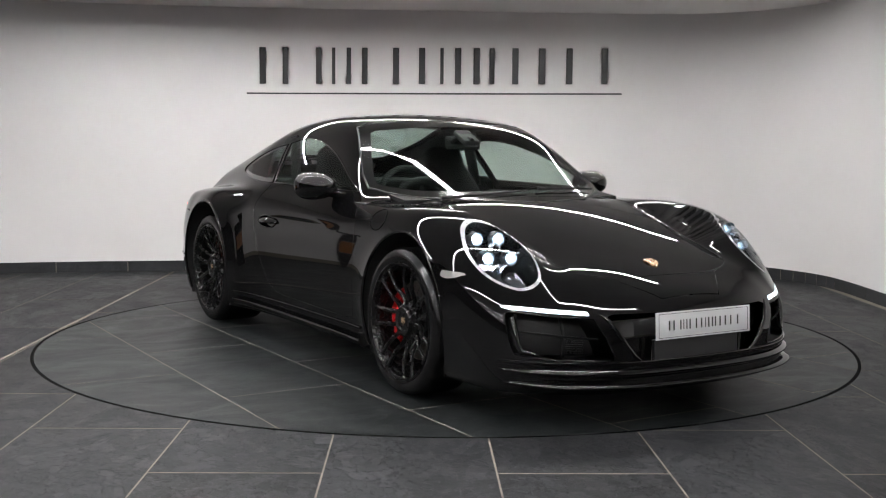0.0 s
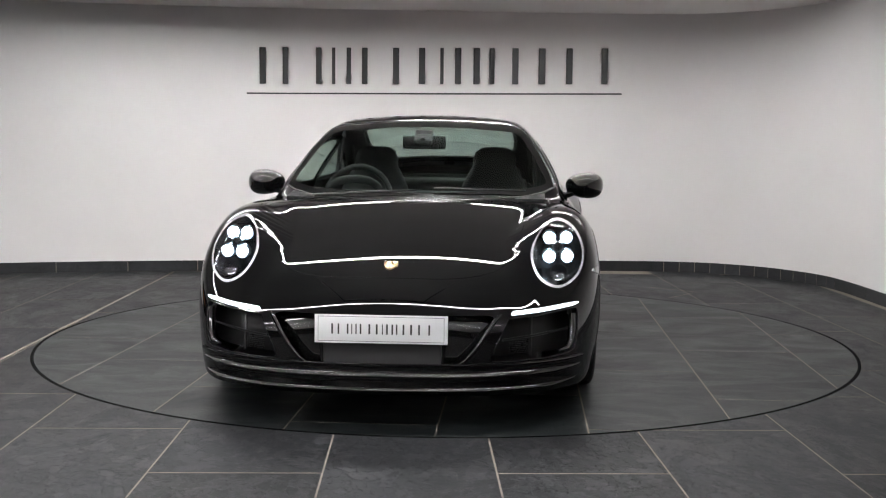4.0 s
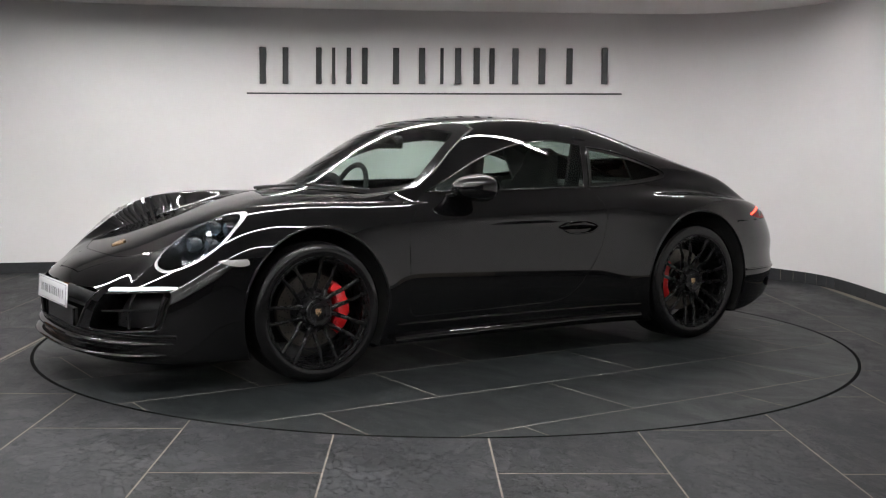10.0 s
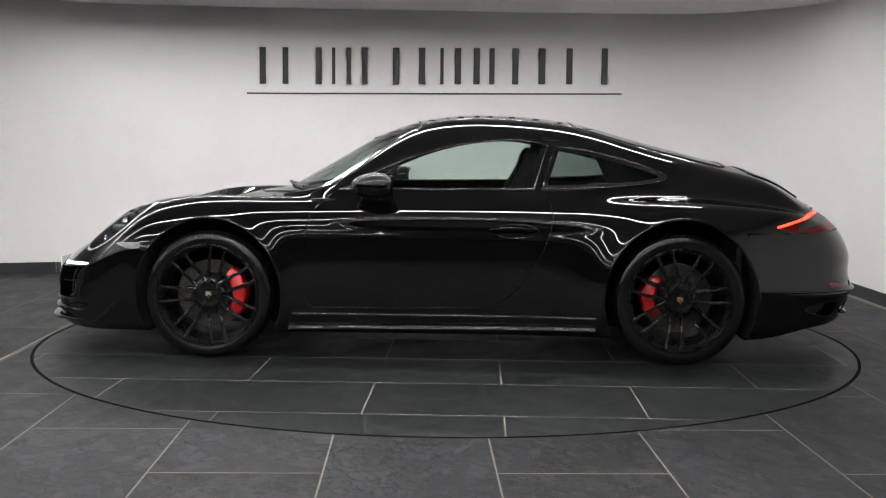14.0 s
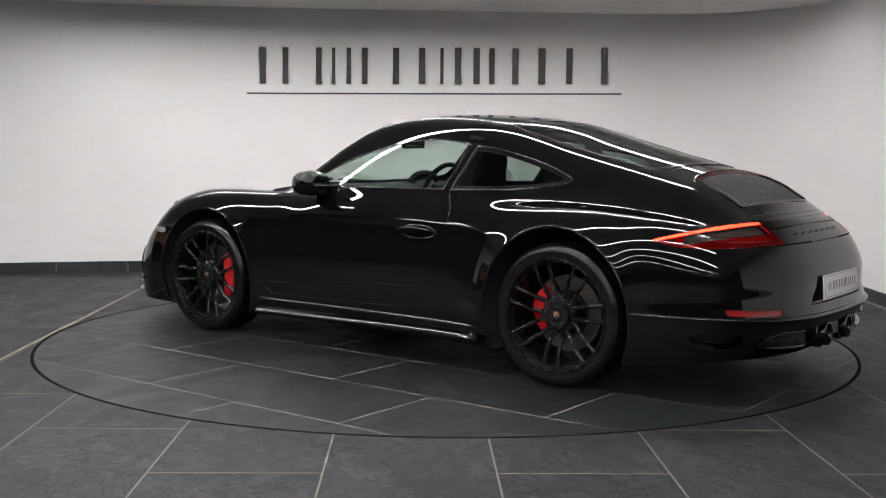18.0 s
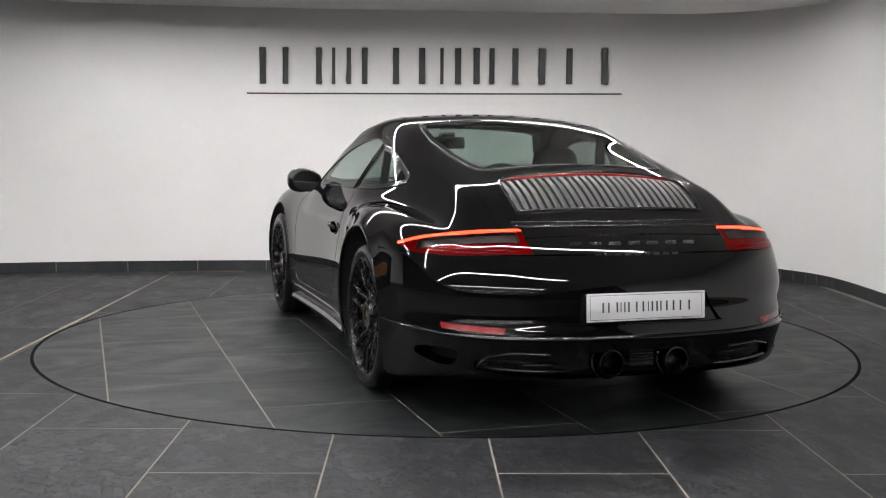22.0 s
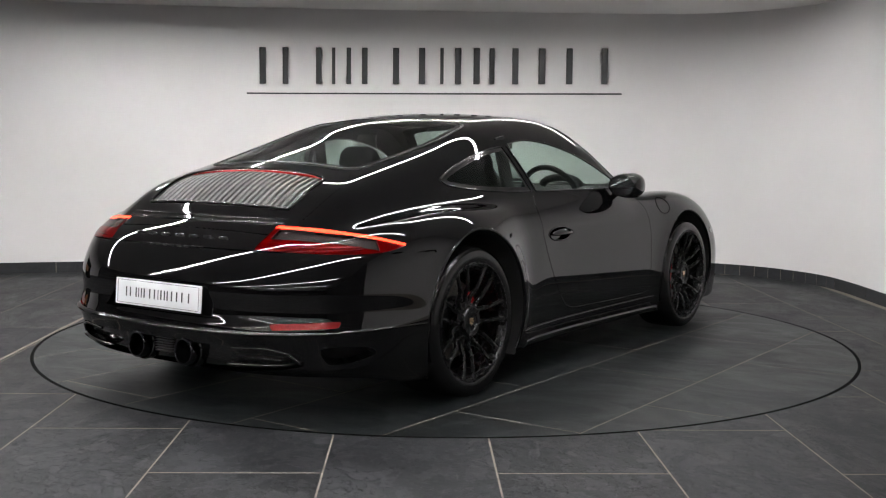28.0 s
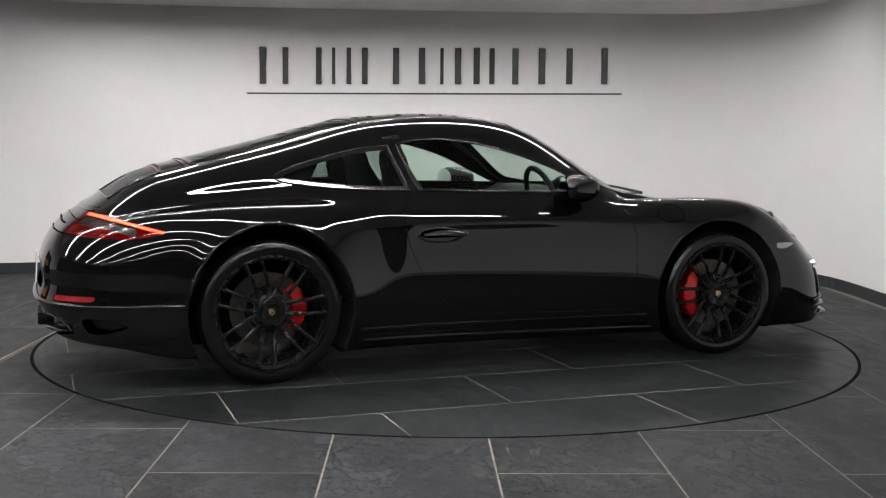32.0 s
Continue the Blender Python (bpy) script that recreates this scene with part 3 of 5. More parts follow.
SIDE_IN = closed_curve([(0.497, 0.442), (0.62, 0.450), (0.745, 0.462), (0.778, 0.455), (0.780, 0.39), (0.770, 0.315), (0.735, 0.286), (0.56, 0.278), (0.44, 0.276), (0.428, 0.295)], 6, (0, 9))
side_in = take(SIDE_IN, "yz", front_only)
MID_IN = closed_curve([(-0.1, 0.252), (0.25, 0.254), (0.325, 0.272), (0.372, 0.322), (0.43, 0.412), (0.440, 0.446), (0.41, 0.458), (-0.1, 0.458)], 6, (0, 6, 7))
mid_in = take(MID_IN, "yz", front_only)
IND = closed_curve([(1.735, 0.600), (1.66, 0.603), (1.580, 0.604), (1.575, 0.580), (1.61, 0.572), (1.66, 0.578)], 6, (0, 2, 3))
indicator = take(IND, "xz", up_side)

# rear: lamps, reflectors, plate recess, vents, engine grille
TAIL = closed_curve([(-1.70, 0.715), (-1.85, 0.752), (-2.0, 0.782), (-2.3, 0.797), (-2.3, 0.728), (-2.15, 0.698), (-2.0, 0.686), (-1.82, 0.690)], 8, (0, 3, 4))
tail_piece = take(TAIL, "xz", lambda x, y, z: np.maximum(0.45 - y - 0.3 * np.clip(0.745 - z, 0, 1), x + 1.5))
REFL = closed_curve([(0.565, 0.420), (0.66, 0.424), (0.74, 0.428), (0.79, 0.429), (0.785, 0.404), (0.74, 0.401), (0.66, 0.398), (0.58, 0.394)], 5, (0, 3, 4, 7))
refl = take(REFL, "yz", lambda x, y, z: x + 1.82)
RECESS = closed_curve([(-0.1, 0.540), (0.25, 0.540), (0.285, 0.525), (0.305, 0.49), (0.345, 0.438), (0.32, 0.425), (-0.1, 0.425)], 5, (0, 6))
recess = take(RECESS, "yz", rear_only)
VENT = closed_curve([(0.735, 0.318), (0.80, 0.325), (0.845, 0.315), (0.850, 0.285), (0.80, 0.258), (0.75, 0.255), (0.735, 0.275)], 6)
vent = take(VENT, "yz", lambda x, y, z: x + 1.78)
DIFF = closed_curve([(-0.1, 0.318), (0.26, 0.318), (0.40, 0.318), (0.58, 0.322), (0.655, 0.30), (0.672, 0.262), (0.62, 0.236), (0.30, 0.20), (-0.1, 0.20)], 6, (0, 8))
diff = take(DIFF, "yz", rear_only)
GRILLE = closed_curve([(-1.67, -0.1), (-1.67, 0.20), (-1.685, 0.38), (-1.71, 0.428), (-1.80, 0.432), (-1.91, 0.428), (-1.935, 0.40), (-1.945, 0.2), (-1.948, -0.1)], 6, (0, 8))
grille = take(GRILLE, "xy", lambda x, y, z: 0.7 - z)

# panel joints and panels
DOOR = closed_curve([(0.603, 0.90), (0.578, 0.862), (0.638, 0.81), (0.693, 0.74), (0.713, 0.64), (0.713, 0.50), (0.713, 0.36), (0.693, 0.285), (0.578, 0.272), (-0.022, 0.280), (-0.242, 0.292), (-0.342, 0.335), (-0.422, 0.417), (-0.502, 0.535), (-0.547, 0.634), (-0.574, 0.745), (-0.557, 0.825), (-0.492, 0.895), (-0.582, 1.155), (-0.342, 1.20), (-0.122, 1.205), (0.078, 1.165), (0.308, 1.06)], 8, (0, 17, 18))
gap_line(np.where(sx(skin)[2] > 0.885, 9, side_sdf(DOOR)))
x, y, z = sx(skin)
door, skin = split(skin, side_sdf(DOOR))
HOOD = closed_curve([(0.98, -0.1), (0.98, 0.0), (0.955, 0.30), (0.86, 0.60), (1.1, 0.580), (1.5, 0.548), (1.76, 0.505), (1.91, 0.42), (1.985, 0.24), (2.0, 0.0), (2.0, -0.1)], 6, (0, 3, 10))
gap_line(top_sdf(HOOD, 0.5))
hood, skin = split(skin, top_sdf(HOOD, 0.5))


def bumper_sdf():
    x, y, z = sx(skin)
    edge = 1.545 + 0.9 * np.clip(z - 0.605, 0, 1) + 1.2 * np.clip(0.66 - y, 0, 0.5)
    return edge - x


gap_line(np.where(sx(skin)[2] < 0.35, 9, bumper_sdf()))
bumper_f, skin = split(skin, bumper_sdf())
rear_sdf = lambda: (lambda x, y, z: np.maximum(x + 1.56, z - 0.683 - 0.02 * np.clip(-x - 1.7, 0, 1)))(*sx(skin))
gap_line(np.where((sx(skin)[2] < 0.672), 9, rear_sdf()))
bumper_r, skin = split(skin, rear_sdf())
LID = closed_curve([(-1.575, -0.1), (-1.575, 0.40), (-1.61, 0.49), (-1.75, 0.545), (-1.98, 0.53), (-2.06, 0.50), (-2.09, 0.3), (-2.10, -0.1)], 6, (0, 7))
gap_line(top_sdf(LID, 0.7))
lid, skin = split(skin, top_sdf(LID, 0.7))
x, y, z = sx(skin)
ROOF = closed_curve([(0.13, -0.1), (0.13, 0.2), (0.09, 0.44), (0.03, 0.50), (-0.3, 0.505), (-0.62, 0.49), (-0.68, 0.42), (-0.685, -0.1)], 6, (0, 7))
gap_line(top_sdf(ROOF, 1.1), 0.0016)
roof_p, skin = split(skin, top_sdf(ROOF, 1.1))

HANDLE = closed_curve([(-0.257, 0.678), (-0.322, 0.708), (-0.412, 0.712), (-0.477, 0.700), (-0.507, 0.680), (-0.462, 0.655), (-0.372, 0.647), (-0.302, 0.655)], 6, (0, 4))
dish, door = split(door, poly_sdf(door[0][:, [0, 2]], HANDLE))
both("handle_dish", sunk(dish, 0.022), PAINT)
pane = lambda q: (q[0], grad_f(q[0], of=cabin_f), q[2])
glass_door, glass_quarter = pane(glass_door), pane(glass_quarter)
glass_front = (glass_front[0], grad_f(glass_front[0], of=lambda P: cabin_f(P, False)), glass_front[2])
whole("body_shell", skin, PAINT)
both("door", door, PAINT)
whole("hood", hood, PAINT)
whole("front_bumper", bumper_f, PAINT)
rear_bumper = whole("rear_bumper", bumper_r, PAINT)
engine_lid = whole("engine_lid", lid, PAINT)
whole("roof", roof_p, PAINT)
# dark lining inside the cabin
V = skin[0]
lining = split(skin, np.maximum(np.maximum(0.72 - V[:, 2], -2.05 - V[:, 0]), V[:, 0] - 0.55))[0]
whole("cabin_lining", sunk(lining, 0.014, False), CARPET, "black cloth lining")
for q in JOINTS:
    whole("panel_joint", q, DARKGAP, "thin dark joint between panels")["kind"] = "stuff"
# black printed borders round the panes
glass_front, rim_front = split(glass_front, poly_sdf(glass_front[0][:, 1:3], wind_poly) + 0.034)
glass_rear, rim_rear = split(glass_rear, poly_sdf(glass_rear[0][:, :2], np.array(REARW)) + 0.030)
glass_quarter, rim_quarter = split(glass_quarter, poly_sdf(glass_quarter[0][:, [0, 2]], QUARTER) + 0.020)
whole("windscreen_border", rim_front, GLOSSBLACK, "black printed border of the windscreen")
whole("rear_window_border", rim_rear, GLOSSBLACK, "black printed border of the rear window")
both("quarter_window_border", rim_quarter, GLOSSBLACK, "black printed border of the quarter window")
both("side_window", glass_door, GLASS_SIDE, "pale green tinted side window")
both("quarter_window", glass_quarter, GLASS_QUARTER, "dark tinted rear quarter window")
whole("windscreen", glass_front, GLASS_FRONT, "pale green windscreen")
whole("rear_window", glass_rear, GLASS_REAR, "green tinted rear window")


def lay(pts, plane, lift=0.0):
    """Lay 2D points of a view on the shell: 'xz' side, 'front', 'rear' (y, z), 'xy' top."""
    out = []
    for u, v in pts:
        p = {"xz": lambda: on_surface(u, 0, v, 1), "front": lambda: on_surface(1, u, v, 0), "rear": lambda: on_surface(-1, u, v, 0), "xy": lambda: on_surface(u, v, 0, 2)}[plane]()
        out.append(Vector(p + lift * grad_f(p[None])[0]))
    return out


def bead(name, pts, r, mat, closed=False, sides=(1, -1), parent=None, label="", n=8):
    for s in sides:
        part(name, bm_tube([(p[0], s * p[1], p[2]) for p in pts], r, n, closed), mat, parent or car, label, 60)


bead("window_trim", lay(DLO[::2], "xz", 0.001), 0.0045, GLOSSBLACK, True)
bead("window_trim", lay(QUARTER[::2], "xz", 0.001), 0.0045, GLOSSBLACK, True)
full_wind = lay(WIND, "front") + [Vector((p[0], -p[1], p[2])) for p in lay(WIND, "front")[::-1][1:-1]]
part("windscreen_seal", bm_tube(full_wind, 0.006, 8, True), RUBBER, car, smooth=60)
rw = lay(REARW[1:-1], "xy")
part("rear_window_seal", bm_tube(rw + [Vector((p[0], -p[1], p[2])) for p in rw[::-1][1:-1]], 0.005, 8, True), RUBBER, car, smooth=60)

# rounded edges along the shut lines
half = lay([(p[0], p[1]) for p in HOOD if p[1] >= 0 and p[0] > 0.9], "xy", -0.0012)
part("panel_edge", bm_tube([(p[0], -p[1], p[2]) for p in half[::-1]] + [tuple(p) for p in half[1:]], 0.0024, 6), PAINT, car, smooth=60)
bead("panel_edge", lay([(u, v) for u, v in DOOR[6:140] if v < 0.87], "xz", -0.0012), 0.0024, PAINT, n=6)

# wheel arch lips and liners
for cx, cz, rad, fz in ((ax_f, wz_f, 0.383, 0.97), (ax_r, wz_r, 0.392, 0.96)):
    arc = []
    for a in np.linspace(-28, 208, 60):
        px, pz = cx + (rad + 0.004) * math.cos(radians(a)), cz + (rad + 0.004) * math.sin(radians(a)) / fz
        if pz > 0.15:
            arc.append(Vector(on_surface(px, 0, pz, 1)) - Vector((0, 0.006, 0)))
    bead("wheel_arch_lip", arc, 0.008, PAINT)
    for s in (1, -1):
        bm = bmesh.new()
        rings = []
        for a in np.linspace(-30, 210, 40):
            c, q = math.cos(radians(a)), math.sin(radians(a)) / fz
            pz = max(cz + (rad + 0.012) * q, 0.14)
            yo = on_surface(cx + (rad + 0.012) * c, 0, max(pz, 0.2), 1)[1] - 0.012
            rings.append([bm.verts.new((cx + (rad + 0.012) * c, s * v, pz)) for v in (yo, 0.52)])
        for g, h in zip(rings, rings[1:]):
            bm.faces.new((g[0], h[0], h[1], g[1]))
        bm.faces.new([g[1] for g in rings])
        part("wheel_arch_liner", bm, CARPET, car)

# headlamps
for s in (1, -1):
    flip = mirror if s < 0 else (lambda q: q)
    V = lamp_f[0]
    f = poly_sdf(V[:, 1:3], LAMP)
    inner, ring = split(lamp_f, f + 0.010)
    lamp = obj("headlamp", soup_mesh("headlamp", flip(sunk(inner, 0.105)), LAMPBOWL), car, "clear oval headlamp with lit white diodes")
    obj("bezel", soup_mesh("bezel", flip(ring), BEZEL), lamp, "pale grey bezel")
    obj("cover_glass", soup_mesh("cover_glass", flip(sunk(inner, -0.001, False)), GLASS_LAMP), lamp, "clear cover glass")
    fwd = Vector((1, 0, -0.02)).normalized().to_track_quat("Z", "Y").to_matrix().to_4x4()
    def inside(y, z, depth):
        q = on_surface(1, y, z, 0)
        return Vector((q[0] - depth, s * q[1], q[2]))

    for y0, z0 in ((0.664, 0.728), (0.738, 0.726), (0.662, 0.658), (0.740, 0.656)):
        m = Matrix.Translation(inside(y0, z0, 0.058)) @ fwd
        bm = bm_lathe([(0.016, -0.040), (0.022, -0.034), (0.025, -0.012), (0.026, 0.018), (0.029, 0.020), (0.030, -0.02)], 24, axis="Z")
        bm.transform(m)
        part("reflector_cup", bm, DARKMETAL, lamp, smooth=40)
        bm = bm_lathe([(0.0, -0.032), (0.010, -0.033), (0.017, -0.038)], 20, axis="Z")
        bm.transform(m)
        part("diode", bm, LED_BEAM, lamp, "bright white diode")
    m = Matrix.Translation(inside(0.700, 0.692, 0.048)) @ fwd
    bm = bm_lathe([(0.0, 0.026), (0.009, 0.024), (0.015, 0.017), (0.018, 0.008)], 32, axis="Z")
    bm.transform(m)
    part("projector_lens", bm, GLOSSBLACK, lamp, smooth=60)
    bm = bm_lathe([(0.018, 0.006), (0.019, 0.013), (0.024, 0.013), (0.025, -0.01)], 32, axis="Z")
    bm.transform(m)
    part("projector_ring", bm, CHROME, lamp, smooth=40)
    bm = bm_lathe([(0.0, -0.014), (0.022, -0.010), (0.034, 0.004), (0.037, 0.004)], 32, axis="Z")
    bm.transform(Matrix.Translation(inside(0.702, 0.597, 0.045)) @ fwd)
    part("lower_reflector", bm, LAMPBOWL, lamp, smooth=40)
    r1 = obj("running_light", soup_mesh("running_light", flip(sunk(drl, -0.002)), LED_WHITE), car, "lit white running light bar")
    obj("indicator", soup_mesh("indicator", flip(sunk(indicator, -0.002)), CLEAR_IND), car, "pale grey side indicator")
    intake = obj("side_intake", soup_mesh("side_intake", flip(sunk(side_in, 0.14, True, (1, 0, 0))), PLASTIC), car, "black side air intake with flaps")
    for zz in (0.37,):
        pts = [Vector(on_surface(1, yy, zz + 0.10 * (yy - 0.6), 0)) - Vector((0.035, 0, 0)) for yy in np.linspace(0.475, 0.755, 9)]
        part("flap", bm_tube([(p[0], s * p[1], p[2]) for p in pts], 0.008, 6, flat=0.5), PLASTIC, intake, smooth=60)
    pts = [Vector(on_surface(1, 0.585, zz, 0)) - Vector((0.07, 0, 0)) for zz in np.linspace(0.285, 0.445, 6)]
    part("flap", bm_tube([(p[0], s * p[1], p[2]) for p in pts], 0.007, 6), PLASTIC, intake, smooth=60)
    for k in range(9):
        zz = 0.292 + 0.0075 * k
        pts = [Vector(on_surface(1, yy, zz, 0)) - Vector((0.09, 0, 0)) for yy in (0.50, 0.535, 0.575)]
        part("louvre", bm_tube([(p[0], s * p[1], p[2]) for p in pts], 0.0022, 4), DARKMETAL, intake)
    # blade between the middle and the side intake
    pts = [Vector(on_surface(1, yy, zz, 0)) + Vector((-0.004, 0, 0)) for yy, zz in ((0.30, 0.262), (0.335, 0.285), (0.37, 0.325), (0.41, 0.385), (0.44, 0.432), (0.465, 0.458))]
    part("intake_blade", bm_tube([(p[0], s * p[1], p[2]) for p in pts], [0.008, 0.011, 0.012, 0.012, 0.011, 0.007], 10, flat=0.8), PAINT, car, smooth=60)
    edge = [Vector((p[0], s * p[1], p[2])) for p in lay(SIDE_IN[::3], "front", 0.0)]
    part("intake_rim", bm_tube(edge, 0.003, 8, True), PAINT, intake, smooth=60)
    # moulded frame at the outer end of the intake
    pts = [Vector(on_surface(1, yy, zz, 0)) - Vector((0.012, 0, 0)) for yy, zz in ((0.700, 0.300), (0.738, 0.305), (0.752, 0.335), (0.756, 0.385), (0.757, 0.440))]
    part("intake_frame", bm_tube([(p[0], s * p[1], p[2]) for p in pts], [0.006, 0.012, 0.015, 0.016, 0.014], 10), GLOSSBLACK, intake, "gloss black frame", 60)
    # parking sensor
    p = Vector(on_surface(1, 0.745, 0.445, 0))
    part("sensor", bm_box((0.006, 0.018, 0.018), (p[0] - 0.02, s * p[1], p[2]), 0.004), PLASTIC, car)
mid = whole("middle_intake", sunk(mid_in, 0.06, True, (1, 0, 0)), GLOSSBLACK, "black middle air intake")
part("grille_mesh", bm_box((0.02, 0.47, 0.09), (2.180, 0, 0.302), 0.006), MESH, mid, "dark grey mesh panel")
for s in (1, -1):
    part("grille_frame", bm_tube([(2.192, s * 0.245, 0.345), (2.190, s * 0.238, 0.25), (2.190, s * 0.225, 0.245)], 0.006, 6), GLOSSBLACK, mid)


def ledge(name, zz, y0, y1, end, prof, label="", lift=None, mirrored=False):
    """A moulded ledge along the front or rear bumper: prof gives (outward, height) round its section."""
    n = 81
    vs = np.linspace(y0, y1, n) if mirrored else np.linspace(-y1, y1, n)
    for s in ((1, -1) if mirrored else (1,)):
        bm = bmesh.new()
        rings = []
        for v in vs:
            zl = zz + (lift(abs(v)) if lift else 0.0)
            p = on_surface(end, abs(v), max(zl, 0.2), 0)
            g = grad_f(p[None])[0]
            h = np.array([g[0], g[1], 0.0]) / math.hypot(g[0], g[1])
            k = min(1.0, 0.12 + 6.0 * (y1 - abs(v)) / y1) if not mirrored else min(1.0, 0.12 + 8.0 * min(y1 - v, v - y0) / (y1 - y0))
            sg = s if mirrored else (1 if v >= 0 else -1)
            rings.append([bm.verts.new((p[0] + h[0] * o * k, sg * (abs(v) + h[1] * o * k), zl + d * k)) for o, d in prof])
        m = len(prof)
        for a, b in zip(rings, rings[1:]):
            for i in range(m):
                bm.faces.new((a[i], a[(i + 1) % m], b[(i + 1) % m], b[i]))
        bm.faces.new(rings[0]), bm.faces.new(rings[-1][::-1])
        bmesh.ops.recalc_face_normals(bm, faces=bm.faces)
        part(name, bm, PAINT, car, label, 70)


SPLIT = [(-0.04, 0.016), (-0.01, 0.0155), (0.008, 0.013), (0.020, 0.008), (0.027, 0.001), (0.027, -0.005), (0.018, -0.010), (-0.04, -0.012)]
ledge("front_lip", 0.170, 0, 0.77, 1, [(1.1 * o + 0.012, d) for o, d in SPLIT], "gloss black front lip", lambda v: 0.012 * (v / 0.8) ** 3)
ledge("front_lip", 0.222, 0, 0.79, 1, [(0.85 * o, 1.3 * d) for o, d in SPLIT], "gloss black front lip", lambda v: 0.010 * (v / 0.8) ** 3)
ledge("bumper_edge", 0.372, 0, 0.80, -1, [(0.55 * o, 0.8 * d) for o, d in SPLIT], "", lambda v: 0.012 * (v / 0.8) ** 2)
ledge("valance_edge", 0.238, 0.34, 0.64, -1, [(0.7 * o, 0.8 * d) for o, d in SPLIT], "", lambda v: 0.03 * (v / 0.75) ** 3, True)
bead("side_ledge", lay([(v, 0.384 + 0.02 * (v + 2.0)) for v in np.linspace(-2.02, -1.64, 14)], "xz", 0.001), 0.006, PAINT)
half = lay([(v, 0.262) for v in np.linspace(0.0, 0.80, 24)], "front", 0.002)
part("bumper_edge", bm_tube([(p[0], -p[1], p[2]) for p in half[::-1]] + [tuple(p) for p in half[1:]], 0.007, 8, flat=1.5), PAINT, car, smooth=60)

# tail lamps
ztop = Spline([(-2.4, 0.80), (-2.3, 0.797), (-2.0, 0.782), (-1.85, 0.752), (-1.70, 0.715)])
V = tail_piece[0]
bar, rest = split(tail_piece, ztop(V[:, 0]) - 0.012 - V[:, 2])
V = rest[0]
smoke, lower = split(rest, np.maximum(np.maximum(ztop(V[:, 0]) - 0.055 - V[:, 2], V[:, 0] + 1.84), 0.475 - V[:, 1]))
for s in (1, -1):
    flip = mirror if s < 0 else (lambda q: q)
    lamp = obj("tail_lamp", soup_mesh("tail_lamp", flip(sunk(lower, 0.004)), LED_DIM), car, "dark red tail lamp with a lit bar")
    obj("lamp_housing", soup_mesh("lamp_housing", flip(sunk(tail_piece, 0.035)), PLASTIC), lamp, "black lamp housing")
    obj("light_bar", soup_mesh("light_bar", flip(sunk(bar, 0.002)), LED_RED), lamp, "glowing red light bar")
    obj("inner_panel", soup_mesh("inner_panel", flip(sunk(smoke, 0.016)), CLEAR_IND), lamp, "grey inner panel")
    obj("inner_lens", soup_mesh("inner_lens", flip(sunk(smoke, 0.002, False)), SMOKE_LENS), lamp, "smoked lens")
    obj("outer_lens", soup_mesh("outer_lens", flip(sunk(lower, -0.001, False)), RED_LENS), lamp, "red lens")
    for zz in (0.694, 0.706):
        rib = [Vector((p[0], s * p[1], p[2])) for p in lay([(v, zz + 0.02 * (v - 0.5)) for v in np.linspace(0.50, 0.80, 14)], "rear", 0.0005)]
        part("lens_rib", bm_tube(rib, 0.0022, 6), REFLECTOR, lamp, "glossy red moulded rib", 60)
    obj("reflector", soup_mesh("reflector", flip(sunk(refl, 0.004)), REFLECTOR), car, "red rear reflector")
    v = obj("corner_vent", soup_mesh("corner_vent", flip(sunk(vent, 0.06)), PLASTIC), car, "black corner air outlet")
    line = lay([(0.40, 0.312), (0.55, 0.318), (0.63, 0.30), (0.66, 0.262)], "rear", 0.003)
    part("diffuser_trim", bm_tube([(p[0], s * p[1], p[2]) for p in line], 0.006, 8), PAINT, car, smooth=60)
rec = whole("plate_recess", sunk(recess, 0.014, True, (-1, 0, 0)), PAINT, "recess for the rear plate")
dif = whole("diffuser", sunk(diff, 0.03, True, (-1, 0, 0)), GLOSSBLACK, "black rear diffuser")
for k in range(7):
    part("fin", bm_box((0.02, 0.10, 0.004), (-2.232, 0, 0.255 + 0.011 * k), 0.001), PLASTIC, dif)
for s in (1, -1):
    bm = bm_lathe([(0.045, 0.10), (0.045, 0.004), (0.048, 0.0), (0.053, 0.0), (0.057, 0.006), (0.058, 0.05), (0.054, 0.16)], 40, axis="X")
    bm.transform(Matrix.Translation((-2.264, s * 0.145, 0.272)) @ Matrix.Rotation(radians(3), 4, "Y"))
    pipe = part("exhaust_pipe", bm, STEEL_DARK, car, "black chrome exhaust tip", 40)
    part("inner_baffle", bm_lathe([(0.0, 0.0), (0.045, 0.0)], 24, axis="X"), CARPET, pipe).location = (-2.19, s * 0.145, 0.272)
    bm = bm_lathe([(0.062, 0.02), (0.068, 0.0), (0.074, 0.005), (0.075, 0.06)], 40, axis="X")
    bm.transform(Matrix.Translation((-2.230, s * 0.145, 0.275)))
    part("exhaust_surround", bm, GLOSSBLACK, car, smooth=40)

# joint and trim line across the tail
for zz, r in ((0.806, 0.004), (0.790, 0.006)):
    half = lay([(v, zz) for v in np.linspace(0, 0.47, 14)], "rear", 0.0)
    pts = [(p[0], -p[1], p[2]) for p in half[::-1]] + [tuple(p) for p in half[1:]]
    part("tail_trim", bm_tube(pts, r, 8), GLOSSBLACK, car, "gloss black trim line between the tail lamps", 60)

